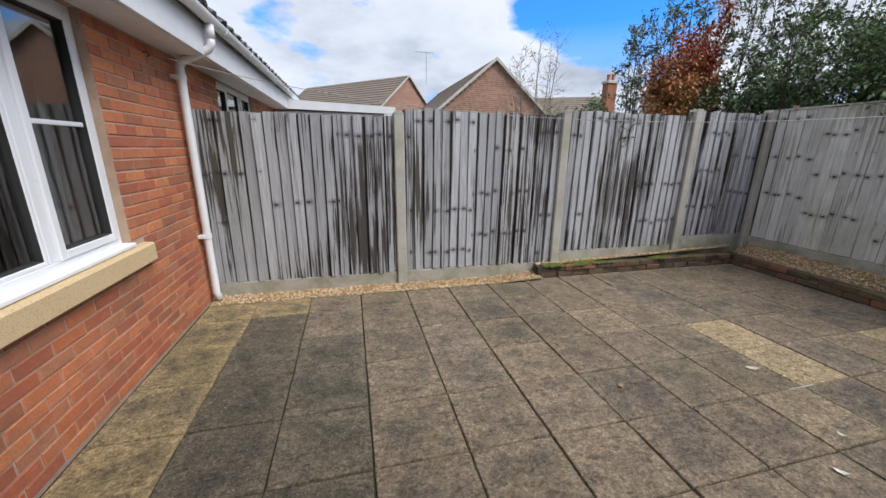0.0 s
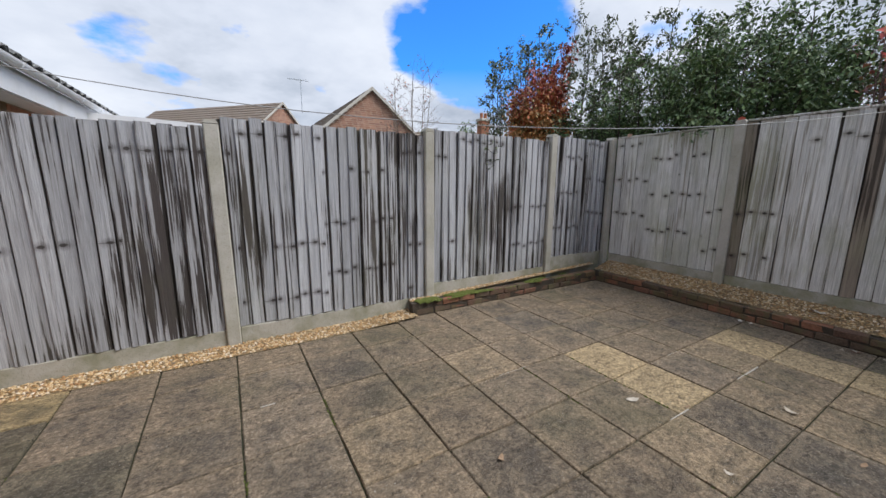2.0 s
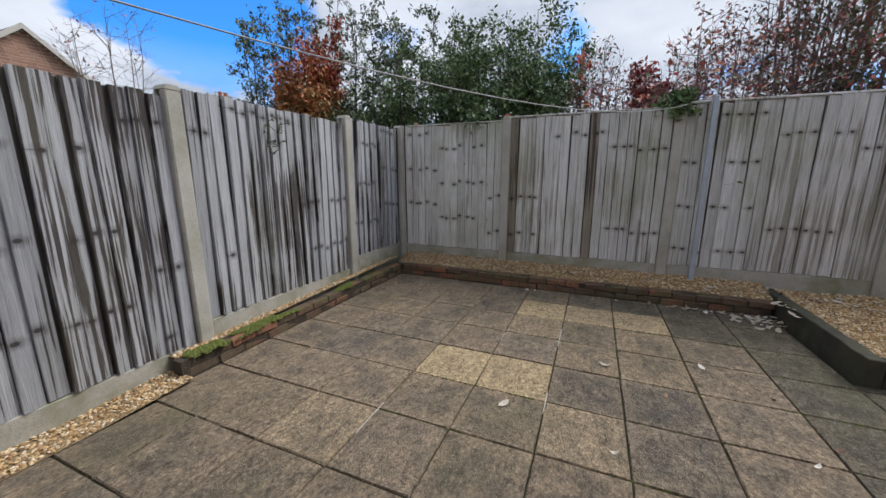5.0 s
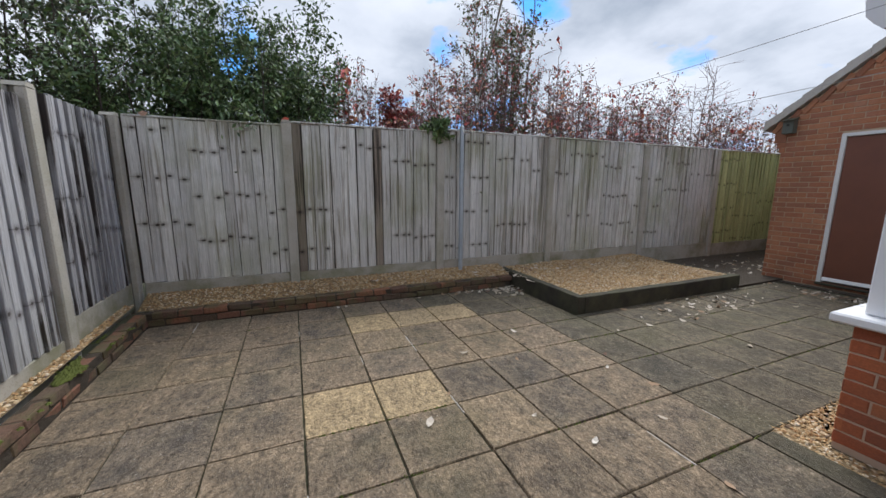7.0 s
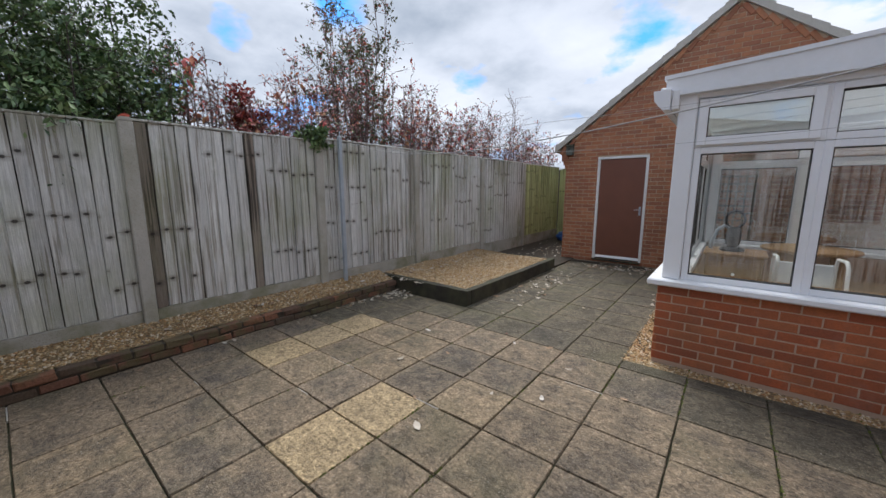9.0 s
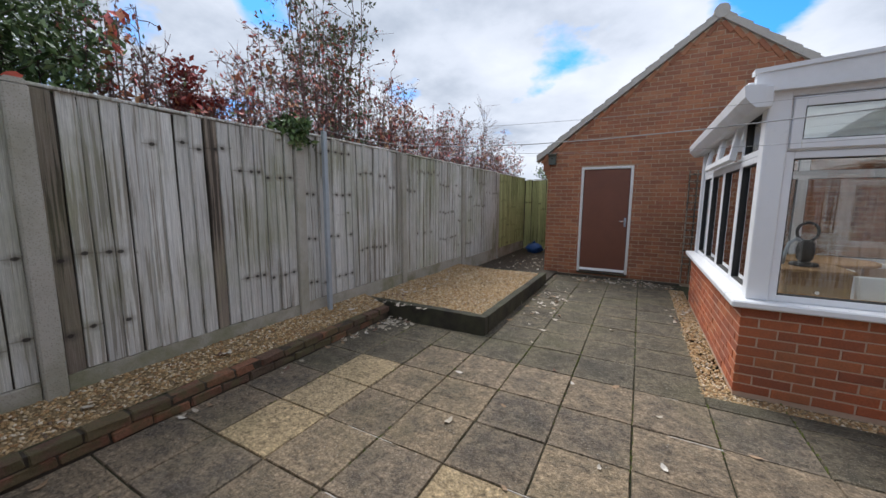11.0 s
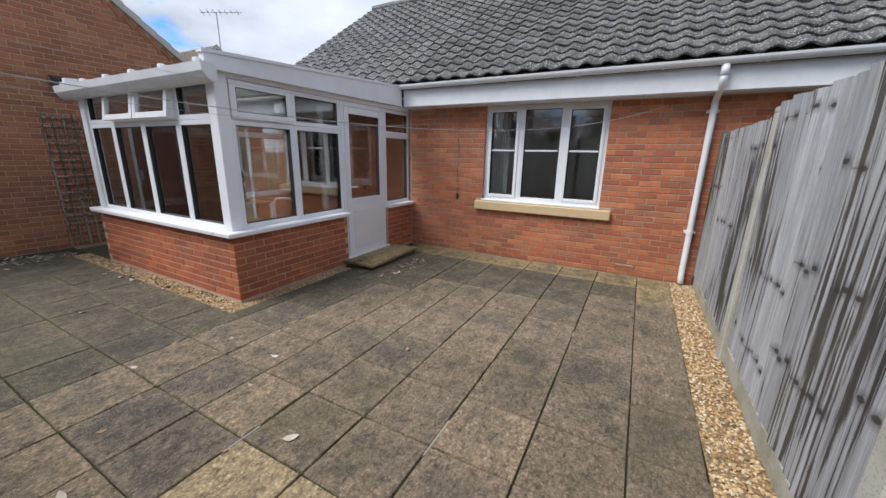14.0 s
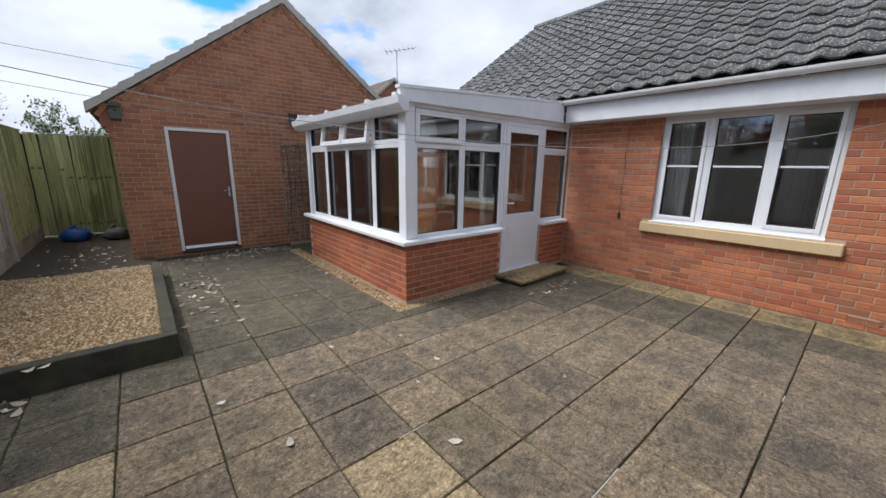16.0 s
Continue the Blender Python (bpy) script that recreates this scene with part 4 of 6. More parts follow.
bay_run(front, [DOOR[1] + 0.002, 0.75, CON_X - 0.152], -0.115, -0.045, ())
g = Geo()
fan = light(conservatory, front, 0.775, CON_X - 0.16, TRANSOM + 0.045, HEAD + 0.02, -0.044, -0.020, 0.062, sub="fanlight")
bay_run(front, [WALL_X + 0.004, DOOR[0] - 0.002], -0.115, -0.045, ())
ycuts = [CON_Y - 0.152, -1.06, -1.79, -2.52, CON_Y2 + 0.152]
bay_run(side, ycuts, -0.115, -0.045, (1, 2))
for a, b in ((-1.79, -1.06), (-2.52, -1.79)):
    for e in (0,):
        g = Geo()
        for u0, u1, s, t in ((a, a + 0.03, TRANSOM + 0.032, HEAD + 0.03), (b - 0.03, b, TRANSOM + 0.032, HEAD + 0.03), (a + 0.03, b - 0.03, TRANSOM + 0.032, TRANSOM + 0.06), (a + 0.03, b - 0.03, HEAD, HEAD + 0.03)):
            wbox(g, side, u0, u1, -0.115, -0.045, s, t)
        part("vent_frame", g, M_UPVC, conservatory)
    # a top-hung vent that stands ajar
    hinge = Vector((CON_X - 0.03, 0, HEAD + 0.015))
    tilt = Matrix.Translation(hinge) @ Matrix.Rotation(radians(-8), 4, "Y") @ Matrix.Translation(-hinge)
    g, gp = Geo(), Geo()
    z0, z1, rim = TRANSOM + 0.05, HEAD + 0.015, 0.062
    for u0, u1, s, t in ((a + 0.01, a + 0.01 + rim, z0, z1), (b - 0.01 - rim, b - 0.01, z0, z1), (a + 0.01 + rim, b - 0.01 - rim, z0, z0 + rim), (a + 0.01 + rim, b - 0.01 - rim, z1 - rim, z1)):
        wbox(g, side, u0, u1, -0.05, 0.0, s, t)
    wbox(gp, side, a + 0.012 + rim, b - 0.012 - rim, -0.028, -0.022, z0 + rim + 0.001, z1 - rim - 0.001, 0)
    for q in (g, gp):
        q.v = [tuple(tilt @ Vector(p)) for p in q.v]
    vent = part("vent", g, M_UPVC, conservatory, "top-hung vent standing ajar")
    pane = part("pane", gp, M_GLASS, vent)
    pane.visible_shadow = False
bay_run(back, [WALL_X + 0.004, -0.40, 0.55, CON_X - 0.152], -0.115, -0.045, ())

# head beams, fascia, roof
part("head_beam", Geo().box(WALL_X, CON_X - 0.02, CON_Y - 0.13, CON_Y - 0.03, HEAD + 0.032, 2.275, 0.006), M_UPVC, conservatory)
part("head_beam", Geo().box(CON_X - 0.13, CON_X - 0.02, CON_Y2 + 0.152, CON_Y - 0.152, HEAD + 0.032, 2.235, 0.006), M_UPVC, conservatory)
part("head_beam", Geo().box(WALL_X, CON_X - 0.132, CON_Y2 + 0.03, CON_Y2 + 0.13, HEAD + 0.032, 2.27, 0.006), M_UPVC, conservatory)
for y0, y1 in ((CON_Y - 0.035, CON_Y + 0.03), (CON_Y2 - 0.03, CON_Y2 + 0.035)):
    part("gable_fascia", Geo().prism([(1.70, 2.255), (1.70, 2.375), (-1.29, 2.555), (-1.29, 2.285)], "y", y0, y1), M_FASCIA, conservatory, "tapering white fascia stained by rain")
part("fascia_trim", Geo().prism([(1.715, 2.362), (1.715, 2.392), (-1.29, 2.572), (-1.29, 2.542)], "y", CON_Y - 0.045, CON_Y + 0.042), M_FASCIA, conservatory)
part("fascia_trim", Geo().prism([(1.66, 2.236), (1.66, 2.262), (-1.29, 2.292), (-1.29, 2.266)], "y", CON_Y - 0.03, CON_Y + 0.042), M_FASCIA, conservatory)
M_POLY = plain("clouded_roof_sheet", (0.62, 0.64, 0.63), 0.4, 0, 0.1)
M_POLY.node_tree.nodes["Principled BSDF"].inputs["Transmission Weight"].default_value = 0.75
M_POLY.node_tree.nodes["Principled BSDF"].inputs["IOR"].default_value = 1.05
bars = [CON_Y - 0.04 + (CON_Y2 - CON_Y + 0.08) * i / 5 for i in range(6)]
for a, b in zip(bars, bars[1:]):
    sheet = part("roof_sheet", Geo().prism([(1.70, 2.278), (1.70, 2.298), (-1.31, 2.47), (-1.31, 2.45)], "y", b + 0.031, a - 0.031), M_POLY, conservatory)
    sheet.visible_shadow = False
for y in bars:
    part("glazing_rafter", Geo().prism([(1.70, 2.277), (1.70, 2.312), (-1.31, 2.50), (-1.31, 2.44)], "y", y - 0.03, y + 0.03), M_FASCIA, conservatory)
    part("end_cap", Geo().box(1.70, 1.742, y - 0.034, y + 0.034, 2.277, 2.318, 0.006), M_FASCIA, conservatory)
part("eaves_gutter", Geo().prism([(1.655, 2.125), (1.70, 2.125), (1.735, 2.16), (1.765, 2.20), (1.775, 2.275), (1.655, 2.275)], "y", CON_Y2 - 0.12, CON_Y + 0.10), M_GUTTER, conservatory, "white moulded gutter along the lean-to eaves")
part("eaves_trim", Geo().box(1.60, 1.653, CON_Y2 - 0.06, CON_Y + 0.045, 2.13, 2.274, 0.005), M_FASCIA, conservatory)

# the back door, shut
door_1 = thing("door_1", "white half-glazed plastic back door, shut", "door", ((DOOR[0] + DOOR[1]) / 2, CON_Y, 0.07), kind="structure")
g = Geo()
for a, b, s, e in ((DOOR[0], DOOR[0] + 0.055, 0.075, HEAD + 0.03), (DOOR[1] - 0.055, DOOR[1], 0.075, HEAD + 0.03), (DOOR[0] + 0.055, DOOR[1] - 0.055, HEAD - 0.03, HEAD + 0.03)):
    wbox(g, front, a, b, -0.115, -0.04, s, e)
part("door_frame", g, M_UPVC, door_1)
a, b = DOOR[0] + 0.058, DOOR[1] - 0.058
leaf = light(door_1, front, a, b, 0.84, HEAD - 0.034, -0.10, -0.032, 0.085, sub="upper_leaf")
g = Geo()
wbox(g, front, a, b, -0.10, -0.032, 0.11, 0.838)
wbox(g, front, a + 0.11, b - 0.11, -0.034, -0.024, 0.21, 0.75, 0.008)
lower = part("lower_panel", g, M_UPVC, door_1)
g = Geo()
wbox(g, front, DOOR[0] - 0.015, DOOR[1] + 0.015, -0.12, 0.03, 0.073, 0.108, 0.006)
part("threshold", g, M_UPVC, door_1)
g = Geo()
wbox(g, front, b - 0.062, b - 0.028, -0.031, -0.022, 0.94, 1.17, 0.003)
handle = part("handle_plate", g, M_WHITE_PAINT, door_1)
part("lever", Geo().tube([(b - 0.045, CON_Y - 0.022, 1.09), (b - 0.045, CON_Y + 0.018, 1.09), (b - 0.06, CON_Y + 0.024, 1.09), (b - 0.15, CON_Y + 0.024, 1.088)], 0.010, 8), M_WHITE_PAINT, handle, smooth=True)
part("keyhole", Geo().tube([(b - 0.045, CON_Y - 0.023, 0.99), (b - 0.045, CON_Y - 0.019, 0.99)], 0.009, 10), M_STEEL, handle)

# garage door
door_2 = thing("door_2", "flush red-brown painted garage side door in a white frame, shut", "door", (2.96, GAR_Y, 0.05), kind="structure")
g = Geo().box(GD[0] - 0.004, GD[0] + 0.045, GAR_Y - 0.10, GAR_Y + 0.004, 0.07, GD[3], 0.004).box(GD[1] - 0.045, GD[1] + 0.004, GAR_Y - 0.10, GAR_Y + 0.004, 0.07, GD[3], 0.004).box(GD[0] + 0.045, GD[1] - 0.045, GAR_Y - 0.10, GAR_Y + 0.004, GD[3] - 0.045, GD[3], 0.004)
part("door_frame", g, M_WHITE_PAINT, door_2)
part("leaf", Geo().box(GD[0] + 0.048, GD[1] - 0.048, GAR_Y - 0.07, GAR_Y - 0.022, 0.10, GD[3] - 0.048, 0.003), M_DOOR, door_2)
part("threshold", Geo().box(GD[0], GD[1], GAR_Y - 0.11, GAR_Y + 0.05, 0.041, 0.068, 0.004), M_KERB, door_2)
part("weatherbar", Geo().prism([(GAR_Y - 0.022, 0.105), (GAR_Y + 0.012, 0.105), (GAR_Y - 0.022, 0.15)], "x", GD[0] + 0.05, GD[1] - 0.05), M_WHITE_PAINT, door_2)
hd = part("handle_plate", Geo().box(GD[0] + 0.075, GD[0] + 0.11, GAR_Y - 0.023, GAR_Y - 0.015, 1.00, 1.17, 0.002), M_STEEL, door_2)
part("lever", Geo().tube([(GD[0] + 0.092, GAR_Y - 0.018, 1.11), (GD[0] + 0.092, GAR_Y + 0.03, 1.11), (GD[0] + 0.19, GAR_Y + 0.033, 1.105)], 0.008, 8), M_CHROME, hd, smooth=True)

# step outside the back door
step = thing("doorstep", "low step of two weathered paving slabs outside the back door", "step", (-0.45, 0, 0))
part("step_slab", Geo().box(-0.47, 0.10, CON_Y + 0.01, 0.20, 0.045, 0.088, 0.008), M_SLAB["buff"], step)
part("step_slab", Geo().box(-1.07, -0.48, CON_Y + 0.01, 0.17, 0.043, 0.086, 0.008), M_SLAB["buff"], step)
part("step_base", Geo().box(-1.03, 0.06, CON_Y + 0.02, 0.15, -0.01, 0.0425), M_KERB, step)

# ---- inside the conservatory ----
TX, TY = 0.46, -2.55
table = thing("side_table", "round pine table inside the conservatory", "table", (TX, TY, 0.09))
part("tabletop", Geo().lathe(TX, TY, [(0.40, 0.80), (0.42, 0.81), (0.42, 0.83), (0.41, 0.838)], 28), M_PINE, table)
for sx in (-1, 1):
    for sy in (-1, 1):
        part("leg", Geo().box(TX + sx * 0.24 - 0.022, TX + sx * 0.24 + 0.022, TY + sy * 0.24 - 0.022, TY + sy * 0.24 + 0.022, 0.09, 0.80, 0.004), M_PINE, table)
cab = thing("pine_cabinet", "pine cabinet with a drawer inside the conservatory", "cabinet", (1.15, -0.85, 0.09))
part("body", Geo().box(0.94, 1.33, -1.0, -0.62, 0.10, 0.945, 0.006), M_PINE, cab)
dr = part("drawer", Geo().box(0.965, 1.305, -0.619, -0.605, 0.70, 0.90, 0.005), M_PINE, cab)
part("knob", Geo().tube([(1.135, -0.604, 0.80), (1.135, -0.58, 0.80)], 0.014, 10), M_CHROME, dr)
part("top", Geo().box(0.92, 1.35, -1.02, -0.60, 0.946, 0.970, 0.006), M_PINE, cab)
chair = thing("tubular_chair", "white tubular metal chair inside the conservatory", "chair", (0.62, -0.95, 0.09))
for dx in (0, 0.40):
    part("side_frame", Geo().tube([(0.45 + dx, -0.75, 0.10), (0.45 + dx, -0.75, 0.66), (0.45 + dx, -0.80, 0.90), (0.45 + dx, -0.88, 0.94), (0.45 + dx, -1.15, 0.92), (0.45 + dx, -1.2, 0.86), (0.45 + dx, -1.22, 0.10)], 0.013, 10), M_WHITE_PAINT, chair, smooth=True)
part("seat", Geo().box(0.45, 0.85, -1.2, -0.76, 0.50, 0.54, 0.012), M_CURTAIN, chair)
part("backrest", Geo().box(0.45, 0.85, -1.225, -1.195, 0.66, 0.86, 0.01), M_CURTAIN, chair)
blind = thing("vertical_blind", "pale vertical blind strips gathered by the conservatory glazing", "blind", (0.10, -0.5, 0.8), group="conservatory blinds")
for i in range(6):
    part("slat", Geo().box(0.06 + i * 0.028, 0.064 + i * 0.028, -0.52, -0.43, 0.78, 2.12), M_CURTAIN, blind)
blind2 = thing("vertical_blind", "pale vertical blind strips gathered by the conservatory glazing", "blind", (1.35, -3.0, 0.8), group="conservatory blinds")
for i in range(7):
    part("slat", Geo().box(1.36, 1.44, -3.08 + i * 0.026, -3.076 + i * 0.026, 0.78, 2.12), M_CURTAIN, blind2)

# a dark household appliance on the cabinet
appliance = thing("hose_appliance", "small black appliance with looped handle and grey hose on cabinet", "appliance", (1.16, -0.82, 0.97))
part("foot", Geo().lathe(1.16, -0.82, [(0.085, 0.971), (0.090, 0.980), (0.085, 0.995), (0.035, 1.005)], 18), M_CABLE, appliance, smooth=True)
part("body", Geo().lathe(1.16, -0.82, [(0.034, 1.005), (0.050, 1.03), (0.058, 1.10), (0.050, 1.16), (0.030, 1.18)], 18), M_CABLE, appliance, smooth=True)
part("handle", Geo().tube([(1.16 + 0.065 * math.sin(a), -0.82, 1.245 - 0.075 * math.cos(a)) for a in [i * math.pi / 10 for i in range(21)]], 0.011, 8), M_CABLE, appliance, smooth=True)
part("hose", Geo().tube([(1.185, -0.82, 1.16), (1.23, -0.80, 1.19), (1.275, -0.78, 1.15), (1.30, -0.76, 1.06), (1.31, -0.75, 0.985)], 0.014, 8), M_STEEL, appliance, "grey flexible hose", smooth=True)

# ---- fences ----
# near-black wood: the shade between fence boards put into the colour; rails share it
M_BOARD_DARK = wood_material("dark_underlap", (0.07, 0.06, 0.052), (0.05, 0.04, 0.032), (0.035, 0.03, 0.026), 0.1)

def board_mesh(name, mat, seed, width=0.094, thick=0.030):
    """A feather-edged board, 1 m high, thick at its left edge, slightly bowed."""
    q = random.Random(seed)
    n = 7
    ph, amp = q.uniform(0, 6), q.uniform(0.0, 0.009)
    vs = []
    for i in range(n + 1):
        t = i / n
        o = amp * math.sin(ph + t * 4)
        e = q.uniform(-0.0022, 0.0022)
        vs += [(0 + e, 0, t), (0 + e, -thick + o, t), (0.004 + e, -thick - 0.003 + o, t), (width + e, -0.013 + o * 0.5, t), (width + e, 0, t)]
    fs = []
    for i in range(n):
        a, b = 5 * i, 5 * i + 5
        fs += [(a + k, a + (k + 1) % 5, b + (k + 1) % 5, b + k) for k in range(4)]
    fs += [(4, 3, 2, 1, 0), tuple(5 * n + k for k in range(5))]
    g = Geo().add(vs, fs)
    return g.mesh(name, mat)


BOARDS = {k: [board_mesh("board", m, i) for i in range(6)] for k, m in (("l", M_BOARD_L), ("b", M_BOARD_BROWN))}
BOARDS.update({k: [board_mesh("board", m, i, 0.0995, 0.022) for i in range(6)] for k, m in (("r", M_BOARD_R), ("g", M_BOARD_G))})


def fence_panel(frame_m, width, z0, top, kind, label, odd=(), seed=0, gap=0.0):
    """A panel of feather-edged boards along its own x axis, facing its own -y."""
    q = random.Random(seed)
    p = thing("timber_fence", label, "fence", frame_m.translation, group="timber fences")
    p.matrix_basis = frame_m

    def local(name, geo, mat):
        ob = new(name, geo.mesh(name, mat))
        ob.parent = p
        return ob
    # added sheet whose dark colour stands in for shadow lines between the boards
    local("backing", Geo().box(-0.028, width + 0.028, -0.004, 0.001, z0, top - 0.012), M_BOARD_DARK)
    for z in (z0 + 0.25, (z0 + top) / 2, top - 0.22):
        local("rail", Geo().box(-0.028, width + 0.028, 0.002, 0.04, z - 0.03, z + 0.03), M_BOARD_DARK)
    if kind != "l":
        local("capping", Geo().box(-0.005, width + 0.005, -0.035, 0.045, top + 0.001, top + 0.022, 0.004), M_BOARD_R)
    n = int(width / 0.101)
    stepw = width / n
    for i in range(n):
        key = "b" if i in odd else kind
        ob = new("board", q.choice(BOARDS[key]))
        ob.parent = p
        hh = top - z0 + q.uniform(-0.012, 0.006)
        ob.matrix_basis = pose(i * stepw + q.uniform(-0.004, 0.004), -q.uniform(0, 0.008), z0 + q.uniform(-0.006, 0.006), q.uniform(-0.25, 0.25), q.uniform(-0.4, 0.4), q.uniform(-3.2, 0.8) if kind == "l" else q.uniform(-1.3, 0.5)) @ Matrix.Diagonal((1, 1, hh, 1))
    return p


def post(x, y, z0, z1, turn, label="weathered concrete fence post"):
    ob = thing("fence_post", label, "fence post", (x, y, z0), group="concrete fence posts")
    ob.matrix_basis = pose(x, y, z0, R.uniform(-0.5, 0.5), R.uniform(-0.5, 0.5), turn)
    h = z1 - z0
    g = Geo().box(-0.055, 0.055, -0.05, 0.012, -0.2, h - 0.03, 0.010).box(-0.055, 0.055, 0.045, 0.07, -0.2, h - 0.03, 0.008).box(-0.022, 0.022, 0.012, 0.045, -0.2, h - 0.03)
    g.prism([(-0.055, h - 0.0301), (0.055, h - 0.0301), (0.035, h), (-0.035, h)], "y", -0.05, 0.07)
    o = new("shaft", g.mesh("shaft", M_POST))
    o.parent = ob


LEFT = [(-1.58, 0.318, 0.14, 1.845, ()), (0.425, 2.275, 0.15, 1.925, ()), (2.387, 4.162, 0.28, 1.985, ()), (4.275, 5.40, 0.40, 2.05, ())]
for i, (a, b, z0, top, odd) in enumerate(LEFT):
    fence_panel(pose(a, FENCE_Y + 0.008, 0), b - a, z0, top, "l", "weathered grey feather-edged fence panel with dark streaks", odd, seed=20 + i)
    base = z0 - 0.145
    gb = thing("gravel_board", "concrete gravel board with green algae under a fence panel", "gravel board", (a, FENCE_Y, base), group="gravel boards")
    part("plank", Geo().box(a, b, FENCE_Y - 0.022, FENCE_Y + 0.03, base - 0.15, z0 - 0.004, 0.006), M_GRAVELBOARD, gb)
for x, z0, z1 in ((0.37, 0.0, 1.90), (2.33, 0.10, 1.985), (4.22, 0.20, 2.065)):
    post(x, FENCE_Y - 0.005, z0, z1, 0)
post(5.455, FENCE_Y - 0.03, 0.25, 2.10, 0)
up = thing("wooden_upright", "dark wooden upright against the brick wall", "fence post", (-1.585, 4.0, 0), group="fence uprights")
part("batten", Geo().box(WALL_X + 0.001, WALL_X + 0.012, 3.955, 4.05, 0.02, 1.86, 0.002), M_BOARD_BROWN, up)

REAR = [(3.90, 2.457, 0.36, 2.085, "r", ()), (2.343, 0.537, 0.36, 2.125, "r", (0, 9)), (0.423, -1.363, 0.37, 2.165, "r", ()), (-1.477, -3.463, 0.36, 2.165, "r", ()), (-3.577, -5.493, 0.30, 2.165, "r", ()), (-5.607, -7.95, 0.28, 2.16, "g", ())]
for i, (a, b, z0, top, kind, odd) in enumerate(REAR):
    fence_panel(pose(REAR_X + 0.028, a, 0, 0, 0, -90), a - b, z0, top, kind, "greyed feather-edged fence panel tinged with green algae" if kind == "r" else "fence panel green all over with algae", odd, seed=40 + i)
    gb = thing("gravel_board", "concrete gravel board with green algae under a fence panel", "gravel board", (REAR_X, b, z0 - 0.14), group="gravel boards")
    part("plank", Geo().box(REAR_X, REAR_X + 0.05, b, a, z0 - 0.35, z0 - 0.004, 0.006), M_GRAVELBOARD, gb)
for y, z0, z1 in ((2.40, 0.22, 2.15), (0.48, 0.22, 2.17), (-1.42, 0.20, 2.17), (-3.52, 0.16, 2.17), (-5.55, 0.05, 2.17)):
    post(REAR_X + 0.02, y, z0, z1, -90, "weathered concrete fence post on the rear boundary")
fence_panel(pose(4.10, -8.0, 0, 0, 0, 180) @ pose(-1.40, 0, 0), 1.38, 0.05, 2.12, "g", "green algae-covered fence panel closing the passage", (), seed=60)

# steel clothes-line post
pole = thing("line_post", "galvanised steel clothes-line post beside the rear fence", "line post", (5.43, 0.18, 0.2))
part("tube", Geo().box(5.405, 5.452, 0.155, 0.205, 0.15, 2.22, 0.006), M_STEEL, pole)
part("hook", Geo().tube([(5.428, 0.18, 2.22), (5.428, 0.18, 2.27), (5.40, 0.19, 2.28), (5.39, 0.20, 2.25)], 0.006, 6), M_STEEL, pole)


def line(name, label, a, b, sag, r, mat):
    pts = [Vector(a).lerp(Vector(b), i / 24) - Vector((0, 0, sag * 4 * (i / 24) * (1 - i / 24))) for i in range(25)]
    solid(name, Geo().tube(pts, r, 6), mat, label, "clothes line", group="clothes lines", smooth=True)


line("clothes_line", "thin white clothes line strung to the house wall", (5.42, 0.18, 2.24), (-1.59, 3.40, 2.18), 0.51, 0.0021, M_ROPE)
line("clothes_line", "thin white clothes line strung to the house wall", (5.40, 0.13, 2.22), (-1.59, 0.62, 2.17), 0.16, 0.0014, M_ROPE)
line("clothes_line", "thin white clothes line strung to the house wall", (5.40, 0.13, 2.12), (-1.59, 0.66, 2.07), 0.30, 0.0014, M_ROPE)
cleat = thing("line_hook", "small dark hook for the clothes line on the brick wall", "hook", (WALL_X, 3.40, 2.17))
part("ring", Geo().tube([(WALL_X - 0.004, 3.40, 2.18), (WALL_X + 0.03, 3.40, 2.18), (WALL_X + 0.035, 3.40, 2.16), (WALL_X + 0.02, 3.40, 2.15)], 0.005, 6), M_CABLE, cleat)
cord = thing("hanging_cord", "dark cord hanging from a hook on the brick wall", "cord", (WALL_X, 0.62, 0.9))
part("strand", Geo().tube([(WALL_X + 0.012, 0.62 + 0.01 * math.sin(i * 1.3), 2.15 - i * 0.1) for i in range(13)], 0.0028, 6), M_CABLE, cord)
part("toggle", Geo().lathe(WALL_X + 0.016, 0.615, [(0.006, 0.86), (0.02, 0.88), (0.02, 0.94), (0.006, 0.955)], 10), M_CABLE, cord)

# ---- edging, beds, gravel ----
M_EDGE = edging_brick_material()


def edge_brick(seed):
    q = random.Random(seed)
    bm = bmesh.new()
    bmesh.ops.create_cube(bm, size=1.0)
    bmesh.ops.scale(bm, vec=(0.213, 0.10, 0.066), verts=bm.verts)
    bmesh.ops.bevel(bm, geom=list(bm.edges), offset=0.008, segments=1, affect="EDGES")
    for v in bm.verts:
        v.co += Vector((q.uniform(-0.004, 0.004), q.uniform(-0.004, 0.004), q.uniform(-0.004, 0.004)))
    me = bpy.data.meshes.new("edging_brick")
    bm.to_mesh(me)
    bm.free()
    me.materials.append(M_EDGE)
    return me


